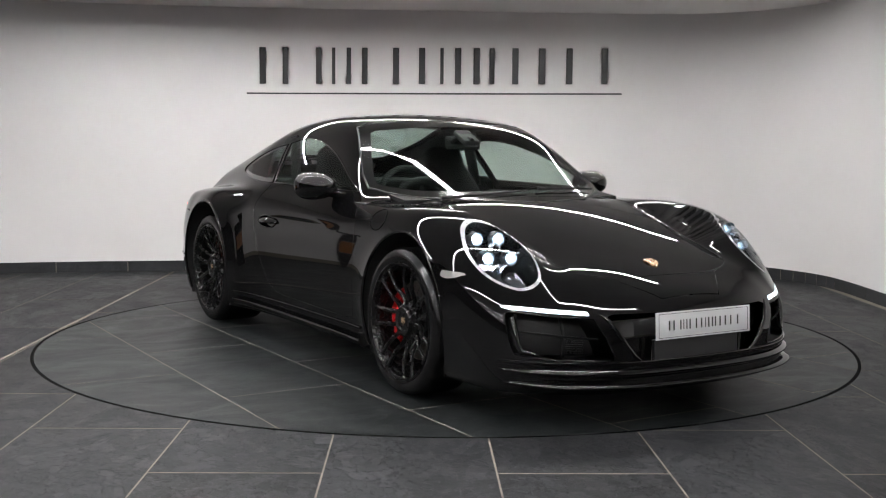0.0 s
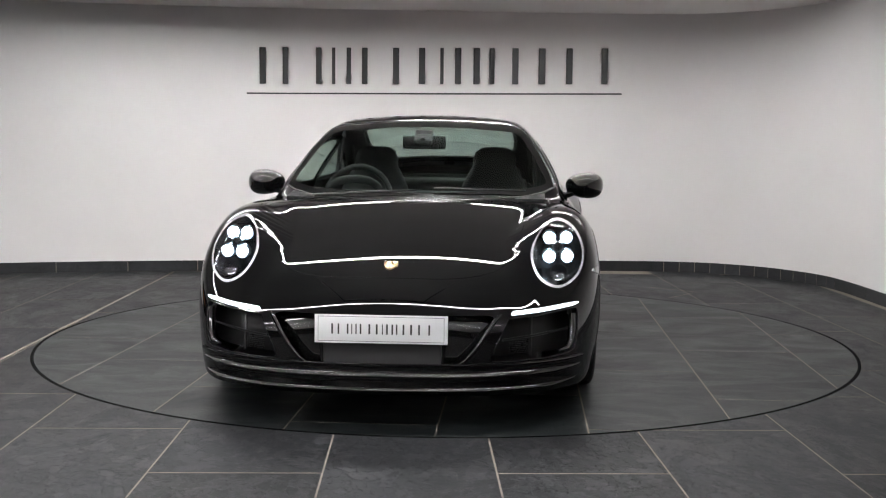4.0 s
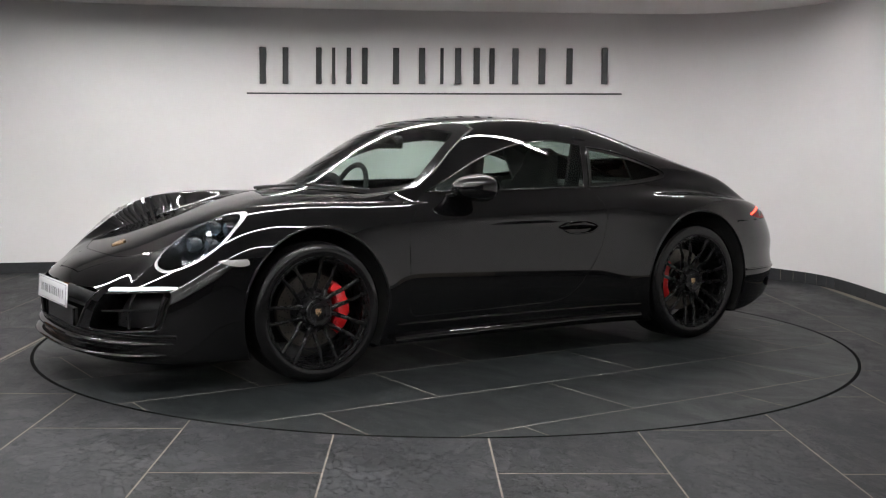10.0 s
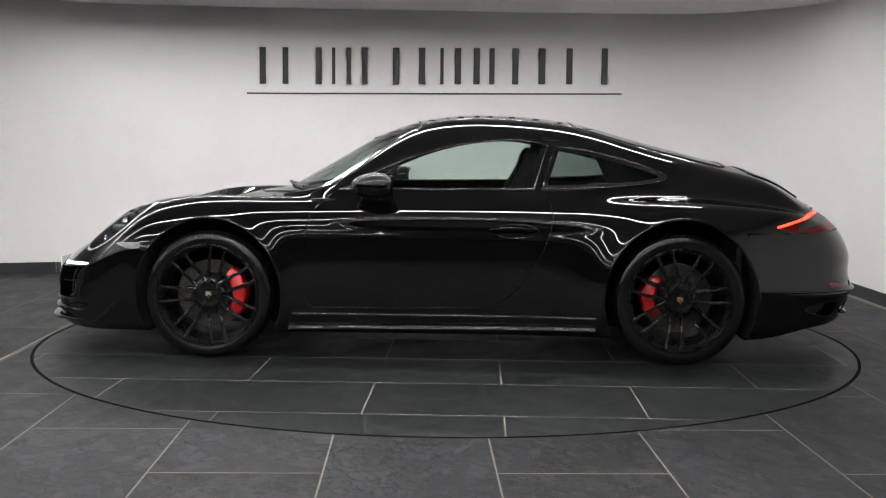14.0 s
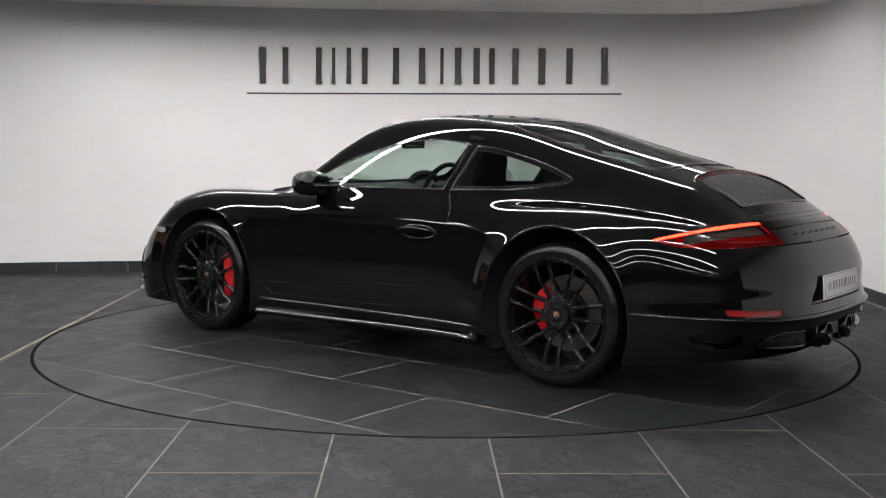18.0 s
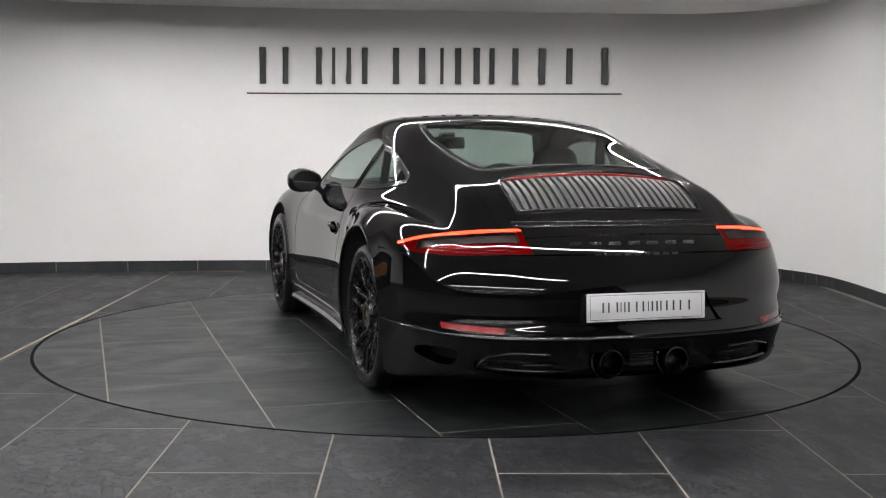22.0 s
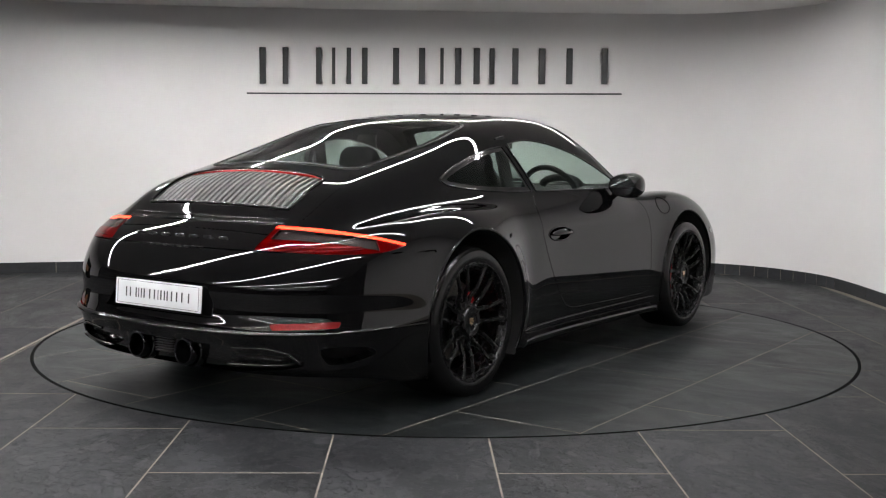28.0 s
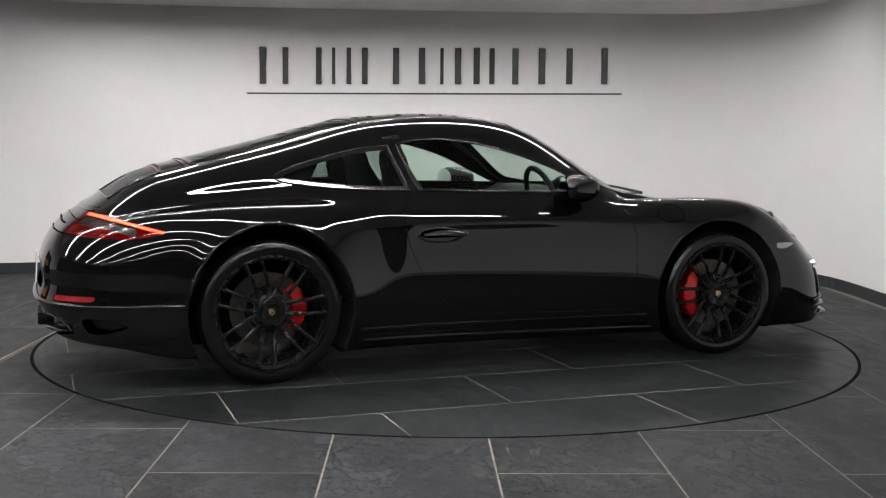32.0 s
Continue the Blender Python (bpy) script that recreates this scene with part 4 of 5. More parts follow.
# engine grille: sunk bed, slats, frame and brake light
grl = whole("engine_grille", sunk(grille, 0.028), PLASTIC, "slatted engine grille")
for k in range(-12, 13):
    yy = 0.0342 * k
    bm, rows = bmesh.new(), []
    for xx in np.linspace(-1.688, -1.938, 9):
        top = on_surface(xx, abs(yy), 0, 2)[2] - 0.006
        rows.append([bm.verts.new((xx, yy + w, top - d)) for w, d in ((-0.0115, 0.016), (-0.0115, 0.003), (-0.009, 0.0), (0.009, 0.0), (0.0115, 0.003), (0.0115, 0.016))])
    for a, b in zip(rows, rows[1:]):
        for i in range(6):
            bm.faces.new((a[i], a[(i + 1) % 6], b[(i + 1) % 6], b[i]))
    bm.faces.new(rows[0]), bm.faces.new(rows[-1][::-1])
    bmesh.ops.recalc_face_normals(bm, faces=bm.faces)
    part("slat", bm, SLAT, grl, smooth=30)
edge = lay([(p[0], p[1]) for p in GRILLE if p[1] >= 0], "xy", 0.002)
part("grille_frame", bm_tube(edge + [Vector((p[0], -p[1], p[2])) for p in edge[::-1]], 0.006, 8, True), GLOSSBLACK, grl, smooth=60)
line = lay([(-1.688, v) for v in np.linspace(0, 0.40, 12)], "xy", -0.002)
part("brake_light", bm_tube([(p[0], -p[1], p[2]) for p in line[::-1]] + [tuple(p) for p in line[1:]], 0.007, 8, flat=0.6), REFLECTOR, grl, "unlit red brake light", 60)

# lettering on the tail as plain bars
for k in range(7):
    yy = 0.255 - 0.085 * k
    p = lay([(abs(yy), 0.728)], "rear", 0.001)[0]
    part("badge_bar", bm_box((0.005, 0.050, 0.019), (p[0], yy, p[2]), 0.002), BADGE, car)
for k in range(9):
    yy = 0.175 - 0.043 * k
    p = lay([(abs(yy), 0.691)], "rear", 0.001)[0]
    part("badge_bar", bm_box((0.004, 0.030, 0.012), (p[0], yy, p[2]), 0.002), BADGE, car)


def number_plate(x, z, tilt, way):
    """A white plate with plain bars for its writing."""
    pl = part("number_plate", bm_box((0.006, 0.525, 0.112), (0, 0, 0), 0.0028), PLATE, car, "white plate with grey bars", 40)
    pl.matrix_basis = pose(x, 0, z, 0, tilt, 0)
    for zz in (0.048, -0.048):
        part("border", bm_box((0.0012, 0.497, 0.0016), (way * 0.0034, 0, zz)), INK, pl)
    for yy in (0.248, -0.248):
        part("border", bm_box((0.0012, 0.0016, 0.096), (way * 0.0034, yy, 0)), INK, pl)
    for yy, wd in NAME_BARS:
        part("bar", bm_box((0.0012, wd * 0.42, 0.040), (way * 0.0036, way * yy * 0.42, 0)), LETTERGREY, pl)


# stems across the sign: middle and width in parts of the whole length
NAME_BARS = [(-0.458, 0.0166), (-0.399, 0.0151), (-0.312, 0.0151), (-0.273, 0.0090), (-0.233, 0.0120), (-0.191, 0.0151), (-0.108, 0.0166), (-0.039, 0.0166), (0.014, 0.0090), (0.057, 0.0166), (0.107, 0.0166), (0.148, 0.0136), (0.211, 0.0166), (0.283, 0.0181), (0.357, 0.0166), (0.452, 0.0166)]
number_plate(2.226, 0.408, -3, 1)
number_plate(-2.266, 0.496, 4, -1)

# badge on the hood
p = on_surface(1.90, 0, 0, 2)
g = grad_f(p[None])[0]
shield = closed_curve([(-0.024, 0.026), (0.0, 0.029), (0.024, 0.026), (0.023, -0.004), (0.0, -0.030), (-0.023, -0.004)], 5, (0, 2, 4))
ux, uy = Vector((0, 1, 0)), Vector(g).cross(Vector((0, 1, 0)))
part("hood_badge", bm_prism(shield * 1.2, -0.002, 0.006, lambda u, v, h: Vector(p) + float(u) * ux + float(v) * (-1 if uy.x > 0 else 1) * uy + h * Vector(g)), GOLD, car, "small gold shield badge")

# door handles, mirrors, sills
for s in (1, -1):
    pts = [Vector(on_surface(xx, 0, zz, 1)) + Vector((0, 0.016, 0)) for xx, zz in ((-0.245, 0.682), (-0.30, 0.687), (-0.36, 0.689), (-0.42, 0.687), (-0.475, 0.682))]
    pts[0] -= Vector((0, 0.012, 0))
    pts[-1] -= Vector((0, 0.012, 0))
    part("door_handle", bm_tube([(q[0], s * q[1], q[2]) for q in pts], [0.010, 0.019, 0.021, 0.019, 0.010], 12, flat=0.5), PAINT, car, "black door handle", 60)
    rim = [Vector((q[0], s * q[1], q[2])) for q in lay(HANDLE[::2], "xz", 0.0005)]
    part("handle_rim", bm_tube(rim, 0.004, 8, True), GLOSSBLACK, car, smooth=60)
    # mirror
    bm = bmesh.new()
    bmesh.ops.create_uvsphere(bm, u_segments=32, v_segments=20, radius=1)
    for v in bm.verts:
        c = v.co.copy()
        c.z = math.copysign(abs(c.z) ** 0.82, c.z)
        c.y = math.copysign(abs(c.y) ** 0.92, c.y)
        v.co = Vector((c.x * (0.145 if c.x > 0 else 0.075), c.y * 0.104, c.z * (0.070 + 0.010 * c.y)))
        v.co.x -= 0.25 * max(v.co.y, 0)
    bmesh.ops.bisect_plane(bm, geom=bm.verts[:] + bm.edges[:] + bm.faces[:], plane_co=(-0.058, 0, 0), plane_no=(-1, -0.22, 0), clear_outer=True)
    es = [e for e in bm.edges if e.is_boundary]
    rim = [v.co.copy() for v in {v for e in es for v in e.verts}]
    bmesh.ops.holes_fill(bm, edges=es)
    bmesh.ops.transform(bm, verts=bm.verts, matrix=Matrix.Diagonal((1, s, 1, 1)))
    if s < 0:
        bmesh.ops.reverse_faces(bm, faces=bm.faces)
    mir = part("door_mirror", bm, PAINT, car, "gloss black door mirror", 50)
    mir.location = (0.325, s * 0.885, 0.912)
    bm = bmesh.new()
    bmesh.ops.create_circle(bm, cap_ends=True, segments=28, radius=1)
    bm.transform(Matrix.Translation((-0.0615, 0, 0)) @ Matrix.Rotation(s * radians(12), 4, "Z") @ Matrix.Diagonal((1, 0.083, 0.058, 1)) @ Matrix.Rotation(radians(-90), 4, "Y"))
    part("mirror_glass", bm, CHROME, mir)
    band = [(-0.02 + 0.150 * math.cos(a) - (0.25 * 0.085 * math.sin(a) if math.sin(a) > 0 else 0), s * 0.098 * math.sin(a), -0.012 - 0.008 * math.sin(a)) for a in np.linspace(-1.3, 1.4, 16)]
    part("mirror_joint", bm_tube(band, 0.003, 6), DARKGAP, mir, smooth=60)
    arm = [(0.435, 0.735, 0.838), (0.415, 0.780, 0.848), (0.385, 0.830, 0.862), (0.36, 0.868, 0.886)]
    part("mirror_arm", bm_tube([(a, s * b, c) for a, b, c in arm], [0.034, 0.026, 0.022, 0.03], 12, flat=0.55), PAINT, car, smooth=60)
    # sill blades
    for zz, out, r in ((0.168, 0.008, 0.015),):
        line = [Vector(on_surface(xx, 0, max(zz, 0.2), 1)) + Vector((0, out, zz - max(zz, 0.2) + 0.012 * (0.7 - xx) / 1.5)) for xx in np.linspace(0.80, -0.80, 24)]
        ledge = [Vector(on_surface(xx, 0, 0.238, 1)) + Vector((0, 0.001, 0.0)) for xx in np.linspace(0.78, -0.80, 24)]
        part("sill_ledge", bm_tube([(q[0], s * q[1], q[2]) for q in ledge], 0.006, 10, flat=1.4), PAINT, car, smooth=60)
        part("sill_blade", bm_tube([(q[0], s * q[1], q[2]) for q in line], r, 10, flat=1.6), PAINT, car, "gloss black sill blade", 60)
# fuel flap on the offside wing
ring = [Vector((q[0], -q[1], q[2])) for q in lay([(0.93 + 0.075 * math.cos(a), 0.765 + 0.045 * math.sin(a)) for a in np.linspace(0, 2 * math.pi, 30)[:-1]], "xz", 0.0004)]
part("fuel_flap_joint", bm_tube(ring, 0.0016, 6, True), DARKGAP, car)
# wipers
for pts in (((0.90, 0.10), (0.86, 0.30), (0.76, 0.56)), ((0.93, -0.50), (0.94, -0.20), (0.92, 0.02))):
    line = [Vector(on_surface(a, abs(b), 0, 2)) + Vector((0.01, 0, 0.016)) for a, b in pts]
    line = [Vector((q[0], b, q[2])) for q, (a, b) in zip(line, pts)]
    part("wiper", bm_tube(line, [0.009, 0.007, 0.005], 8), PLASTIC, car, "black wiper arm", 60)

# ---- wheels ----
def tyre_profile(r, w):
    h = w / 2
    return [(0.262, -h + 0.03), (0.268, -h + 0.010), (r - 0.045, -h), (r - 0.028, -h + 0.003), (r - 0.012, -h + 0.012), (r - 0.004, -h + 0.026), (r, -h + 0.055), (r, h - 0.055), (r - 0.004, h - 0.026), (r - 0.012, h - 0.012), (r - 0.028, h - 0.003), (r - 0.045, h), (0.272, h - 0.006), (0.2675, h - 0.014), (0.262, h - 0.03)]


def spoke_mesh():
    """One arm that forks into two thin branches."""
    bm = bmesh.new()
    for s in (-1, 1):
        ax0, az0 = 0.070 * math.sin(s * 0.06), 0.070 * math.cos(0.06)
        ax1, az1 = 0.258 * math.sin(s * 0.297), 0.258 * math.cos(0.297)
        pts, rad = [], []
        for k, f in enumerate(np.linspace(0, 1, 9)):
            px, pz = ax0 + (ax1 - ax0) * f, az0 + (az1 - az0) * f
            rr = math.hypot(px, pz)
            hh = 0.083 - 0.030 * math.exp(-((rr - 0.10) / 0.05) ** 2) + 0.006 * f
            pts.append((px, hh - 0.004, pz))
            rad.append(0.0140 - 0.0048 * min(1, f * 2.0) + (0.004 if f > 0.95 else 0))
        bm_tube(pts, rad, 8, bm=bm, flat=1.0)
    return bm


def disc_bm(r):
    bm = bm_lathe([(0.09, -0.012), (r, -0.012), (r, 0.018), (0.11, 0.018), (0.10, 0.03), (0.06, 0.03)], 64)
    return bm


def caliper_bm():
    """A block curved along the disc's rim."""
    pts = []
    bm = bmesh.new()
    rings = []
    for a in np.linspace(-47, 47, 21):
        t = abs(a) / 47
        r0, r1 = 0.112 + 0.010 * t, 0.196 - 0.014 * t ** 3 - (0.006 if 0.30 < t < 0.42 else 0)
        h0, h1 = -0.045, 0.062 - 0.012 * t ** 2
        c, q = math.cos(radians(a)), math.sin(radians(a))
        sec = [(r0, h0), (r0, h1 - 0.01), (r0 + 0.012, h1), (r1 - 0.025, h1 - 0.002), (r1 - 0.008, h1 - 0.012), (r1, h1 - 0.03), (r1, h0)]
        rings.append([bm.verts.new((r * c, h, r * q)) for r, h in sec])
    for g, h in zip(rings, rings[1:]):
        for i in range(7):
            bm.faces.new((g[i], g[(i + 1) % 7], h[(i + 1) % 7], h[i]))
    bm.faces.new(rings[0]), bm.faces.new(rings[-1][::-1])
    bmesh.ops.recalc_face_normals(bm, faces=bm.faces)
    return bm


def stash(name, bm, mat, smooth=40):
    me = bpy.data.meshes.new(name)
    bm.to_mesh(me)
    bm.free()
    me.materials.append(mat)
    me.shade_smooth()
    me.set_sharp_from_angle(angle=radians(smooth))
    return me


SPOKE = stash("spoke", spoke_mesh(), RIM, 60)
CAP = stash("centre_cap", bm_lathe([(0.0, 0.082), (0.034, 0.082), (0.037, 0.087), (0.052, 0.089), (0.057, 0.084), (0.059, 0.068), (0.072, 0.060), (0.076, 0.040), (0.070, 0.01)], 40), RIM)
RING = stash("rim_ring", bm_tube([(0.249 * math.cos(a), 0, 0.249 * math.sin(a)) for a in np.linspace(0, 2 * math.pi, 81)[:-1]], 0.0042, 8, True), RIM, 60)
RING2 = stash("rim_ring", bm_tube([(0.258 * math.cos(a), 0, 0.258 * math.sin(a)) for a in np.linspace(0, 2 * math.pi, 81)[:-1]], 0.0032, 8, True), RIM, 60)
CREST = stash("cap_badge", bm_prism(shield * 0.62, 0.082, 0.085, lambda u, v, h: (u, h, v)), GOLD)


def drill_bm(r0, r1):
    """The drillings of a brake disc: flat dark discs for the shade in its holes, in short arcs from its inner to its
    outer edge.
    """
    bm = bmesh.new()
    for k in range(24):
        for i in range(4):
            r = r0 + (r1 - r0) * (i + 0.5 + 0.25 * (k % 2)) / 4.3
            a = 2 * math.pi * (k + 0.22 * i) / 24
            bmesh.ops.create_circle(bm, cap_ends=True, segments=8, radius=0.0036, matrix=Matrix.Translation((r * math.cos(a), 0.0188, r * math.sin(a))) @ Matrix.Rotation(radians(-90), 4, "X"))
    return bm


HOLES = stash("drillings", drill_bm(0.118, 0.176), CARPET)
BELL = stash("disc_bell", bm_lathe([(0.112, 0.016), (0.110, 0.030), (0.104, 0.036), (0.05, 0.036)], 48), DARKMETAL)
CAL = stash("caliper", caliper_bm(), CALIPER, 30)
for xx, zz, rr, ww, off in ((ax_f, wz_f, 0.335, 0.245, 0.772), (ax_r, wz_r, 0.342, 0.300, 0.768)):
    hw = ww / 2 - 0.005
    dish_y = hw - 0.108
    rim_me = stash("wheel", bm_lathe([(0.264, hw - 0.016), (0.2695, hw - 0.008), (0.2690, hw - 0.002), (0.2645, hw - 0.001), (0.262, hw - 0.010), (0.256, hw - 0.020), (0.252, hw - 0.045), (0.244, 0.0), (0.246, -0.10), (0.262, -0.115)], 80), RIM)
    tyre_me = stash("tyre", bm_lathe(tyre_profile(rr, ww), 112), RUBBER_SIDE)
    disc_me = stash("brake_disc", disc_bm(0.180), DISC)
    for s in (1, -1):
        w = obj("wheel", rim_me, car, "satin black wheel with seven forked spokes")
        w.matrix_basis = pose(xx, s * off, zz, 0, 0, 0 if s > 0 else 180)
        obj("tyre", tyre_me, w, "black low-profile tyre").location = (0, -0.005, 0)
        spin0 = radians(13 if xx > 0 else -6)
        for k in range(7):
            obj("spoke", SPOKE, w).matrix_basis = Matrix.Translation((0, dish_y, 0)) @ Matrix.Rotation(spin0 + 2 * math.pi * k / 7, 4, "Y")
        obj("rim_ring", RING, w).location = (0, hw - 0.034, 0)
        obj("rim_ring", RING2, w).location = (0, hw - 0.016, 0)
        obj("centre_cap", CAP, w, "black centre-lock cap").matrix_basis = Matrix.Translation((0, dish_y, 0)) @ Matrix.Diagonal((1.2, 1.0, 1.2, 1))
        obj("cap_badge", CREST, w, "small gold badge").location = (0, dish_y, 0)
        obj("brake_disc", disc_me, w, "drilled steel brake disc")
        obj("drillings", HOLES, w, "rows of small dark drillings")["kind"] = "stuff"
        obj("disc_bell", BELL, w, "dark metal disc bell")
        c = obj("caliper", CAL, w, "red brake caliper")
        side = -1 if (xx > 0) else 1
        c.matrix_basis = Matrix.Translation((0, 0 if xx > 0 else -0.022, 0)) @ Matrix.Rotation(radians((0 if side * s > 0 else 180) - side * s * 4), 4, "Y") @ Matrix.Diagonal((1, 1, 1 if xx > 0 else 0.9, 1))
        part("caliper_bar", bm_box((0.010, 0.004, 0.07), (0.152, 0.060, 0), 0.001), PLATE, c, "pale bar of writing").scale = (0.5, 1, 0.6)

# ---- interior ----
part("cabin_floor", bm_box((2.3, 1.44, 0.03), (-0.35, 0, 0.36), 0.01), CARPET, car)
for s in (1, -1):
    part("door_card", bm_box((1.25, 0.05, 0.46), (0.08, s * 0.765, 0.60), 0.02), LEATHER, car)
dash = [(0.86, 0.845), (0.66, 0.872), (0.55, 0.868), (0.48, 0.835), (0.47, 0.76), (0.56, 0.70), (0.86, 0.66)]
part("dashboard", bm_prism(dash, -0.66, 0.66, lambda u, v, h: (u, h, v)), LEATHER, car, smooth=40)
bm = bmesh.new()
for v in (-0.36,):
    pts = [(0.53, v + 0.13 * math.cos(a), 0.872 + 0.05 * math.sin(a)) for a in np.linspace(0, math.pi, 13)]
    bm_tube(pts, 0.022, 10, bm=bm)
part("instrument_hood", bm, LEATHER, car, smooth=60)
ring = [Vector((0, 0.182 * math.cos(a), 0.182 * math.sin(a))) for a in np.linspace(0, 2 * math.pi, 41)[:-1]]
mw = Matrix.Translation((0.40, -0.36, 0.812)) @ Matrix.Rotation(radians(-22), 4, "Y")
bm = bm_tube(ring, 0.0155, 12, True)
bm.transform(mw)
sw = part("steering_wheel", bm, LEATHER, car, "black leather steering wheel", 60)
for a in (0, 180, 250, 290):
    bm = bm_box((0.012, 0.15, 0.032), (0.0, 0.095, 0), 0.005, rot=None)
    bm.transform(mw @ Matrix.Rotation(radians(a), 4, "X"))
    part("wheel_spoke", bm, DARKMETAL, sw)
bm = bm_box((0.05, 0.13, 0.10), (0.015, 0, 0), 0.02)
bm.transform(mw)
part("airbag_cover", bm, LEATHER, sw, smooth=40)
for v in (-0.37, 0.37):
    def slab(prof, name):
        bm = bmesh.new()
        cross = [(-1, 0.0), (-0.92, 0.6), (-0.7, 0.95), (-0.3, 0.85), (0, 0.8), (0.3, 0.85), (0.7, 0.95), (0.92, 0.6), (1, 0.0), (0.85, -0.75), (0.4, -1), (-0.4, -1), (-0.85, -0.75)]
        rings = []
        for (x0, z0, t, w, ang) in prof:
            d = Vector((math.cos(ang), 0, math.sin(ang)))
            rings.append([bm.verts.new(Vector((x0, v, z0)) + d * (c * t) + Vector((0, u * w, 0))) for u, c in cross])
        for g, h in zip(rings, rings[1:]):
            for i in range(13):
                bm.faces.new((g[i], g[(i + 1) % 13], h[(i + 1) % 13], h[i]))
        bm.faces.new(rings[0]), bm.faces.new(rings[-1][::-1])
        bmesh.ops.recalc_face_normals(bm, faces=bm.faces)
        ob = part(name, bm, LEATHER, car, smooth=50)
        ob.location = (-0.13 if name == "seat_back" else -0.08, 0, -0.035)
        return ob
    slab([(-0.12, 0.46, 0.06, 0.22, 0.3), (-0.16, 0.56, 0.085, 0.245, 0.3), (-0.22, 0.72, 0.085, 0.24, 0.3), (-0.28, 0.86, 0.075, 0.215, 0.32), (-0.325, 0.96, 0.062, 0.165, 0.3), (-0.345, 1.01, 0.055, 0.135, 0.3), (-0.355, 1.05, 0.055, 0.135, 0.25), (-0.365, 1.095, 0.045, 0.118, 0.2), (-0.37, 1.118, 0.022, 0.08, 0.2)], "seat_back")
    slab([(-0.15, 0.47, 0.07, 0.24, 1.5), (0.0, 0.48, 0.08, 0.25, 1.5), (0.2, 0.50, 0.075, 0.24, 1.5), (0.34, 0.50, 0.05, 0.21, 1.5)], "seat_cushion")
for s in (1, -1):
    for name, outline, y0 in (("pillar_trim", [(-0.455, 0.86), (-0.530, 1.15), (-0.615, 1.135), (-0.545, 0.86)], 0.60), ("pillar_trim", [(-1.02, 0.86), (-0.90, 1.09), (-1.00, 1.075), (-1.22, 0.98), (-1.30, 0.88)], 0.575)):
        part(name, bm_prism(outline, s * y0, s * (y0 + 0.02), lambda u, v, h: (u, h + s * 0.09 * (1.05 - v), v)), LEATHER, car, "black inner pillar trim")
# panel added to shut the tail lamps' glow out of the cabin
bulk = [(-0.80, 0.38), (-0.82, 0.76), (-0.64, 0.81), (-0.50, 0.90), (0.50, 0.90), (0.64, 0.81), (0.82, 0.76), (0.80, 0.38)]
part("rear_bulkhead", bm_prism(bulk, -1.56, -1.53, lambda u, v, h: (h, u, v)), CARPET, car)
part("rear_shelf", bm_box((0.55, 1.15, 0.20), (-1.15, 0, 0.78), 0.03), CARPET, car)
part("rear_seat", bm_box((0.14, 1.1, 0.36), (-0.93, 0, 0.70), 0.05, 3), LEATHER, car, smooth=40)
bm = bm_box((0.035, 0.24, 0.072), (0, 0, 0), 0.016, 3)
bm.transform(Matrix.Translation((0.335, 0.0, 1.112)) @ Matrix.Rotation(radians(8), 4, "Z"))
rv = part("rear_view_mirror", bm, GLOSSBLACK, car, smooth=40)
part("mirror_stem", bm_tube([(0.345, 0, 1.13), (0.40, 0, 1.135), (0.43, 0, 1.125)], 0.014, 8), PLASTIC, rv, smooth=60)
part("sensor_box", bm_box((0.13, 0.10, 0.03), (0.37, 0, 1.140), 0.012, rot=Matrix.Rotation(radians(27), 4, "Y")), PLASTIC, rv)

# ---- floor, turntable, skirting, sign ----
def tile_soup(x0, x1, y0, y1, f, step=0.05):
    """A flat tile cut along f(x, y) < 0, with its edges turned down."""
    nx, ny = max(2, int((x1 - x0) / step) + 1), max(2, int((y1 - y0) / step) + 1)
    gx, gy = np.meshgrid(np.linspace(x0, x1, nx), np.linspace(y0, y1, ny), indexing="ij")
    V = np.stack([gx.ravel(), gy.ravel(), 0 * gx.ravel()], 1)
    idx = np.arange(nx * ny).reshape(nx, ny)
    a, b, c, d = idx[:-1, :-1].ravel(), idx[1:, :-1].ravel(), idx[1:, 1:].ravel(), idx[:-1, 1:].ravel()
    s = (V, np.tile([0, 0, 1.0], (len(V), 1)), np.vstack([np.stack([a, b, c], 1), np.stack([a, c, d], 1)]))
    v = f(V[:, 0], V[:, 1])
    if (v > 0).all():
        return None
    if (v > 0).any():
        s = split(s, v)[0]
    return s


def lay_tile(x0, x1, y0, y1, f, mat, parent, place=None):
    gx, gy = np.meshgrid(np.linspace(x0, x1, 9), np.linspace(y0, y1, 9))
    v = f(gx.ravel(), gy.ravel())
    if (v > 0).all():
        return
    s = tile_soup(x0, x1, y0, y1, f, 0.03 if (v > -0.1).any() else 3.0)
    if s is None or len(s[2]) < 1:
        return
    V, N, T = s
    c = np.array([(x0 + x1) / 2, (y0 + y1) / 2, 0])
    rimz = sunk((V - c, N, T), 0.006)
    q = (rimz[0] + np.where(np.arange(len(rimz[0])) < len(V), 0.006, 0)[:, None] * [0, 0, 1], rimz[1], rimz[2])
    ob = obj("tile", soup_mesh("tile", q, mat, False), parent)
    ob.matrix_basis = (place or Matrix()) @ Matrix.Translation(c)


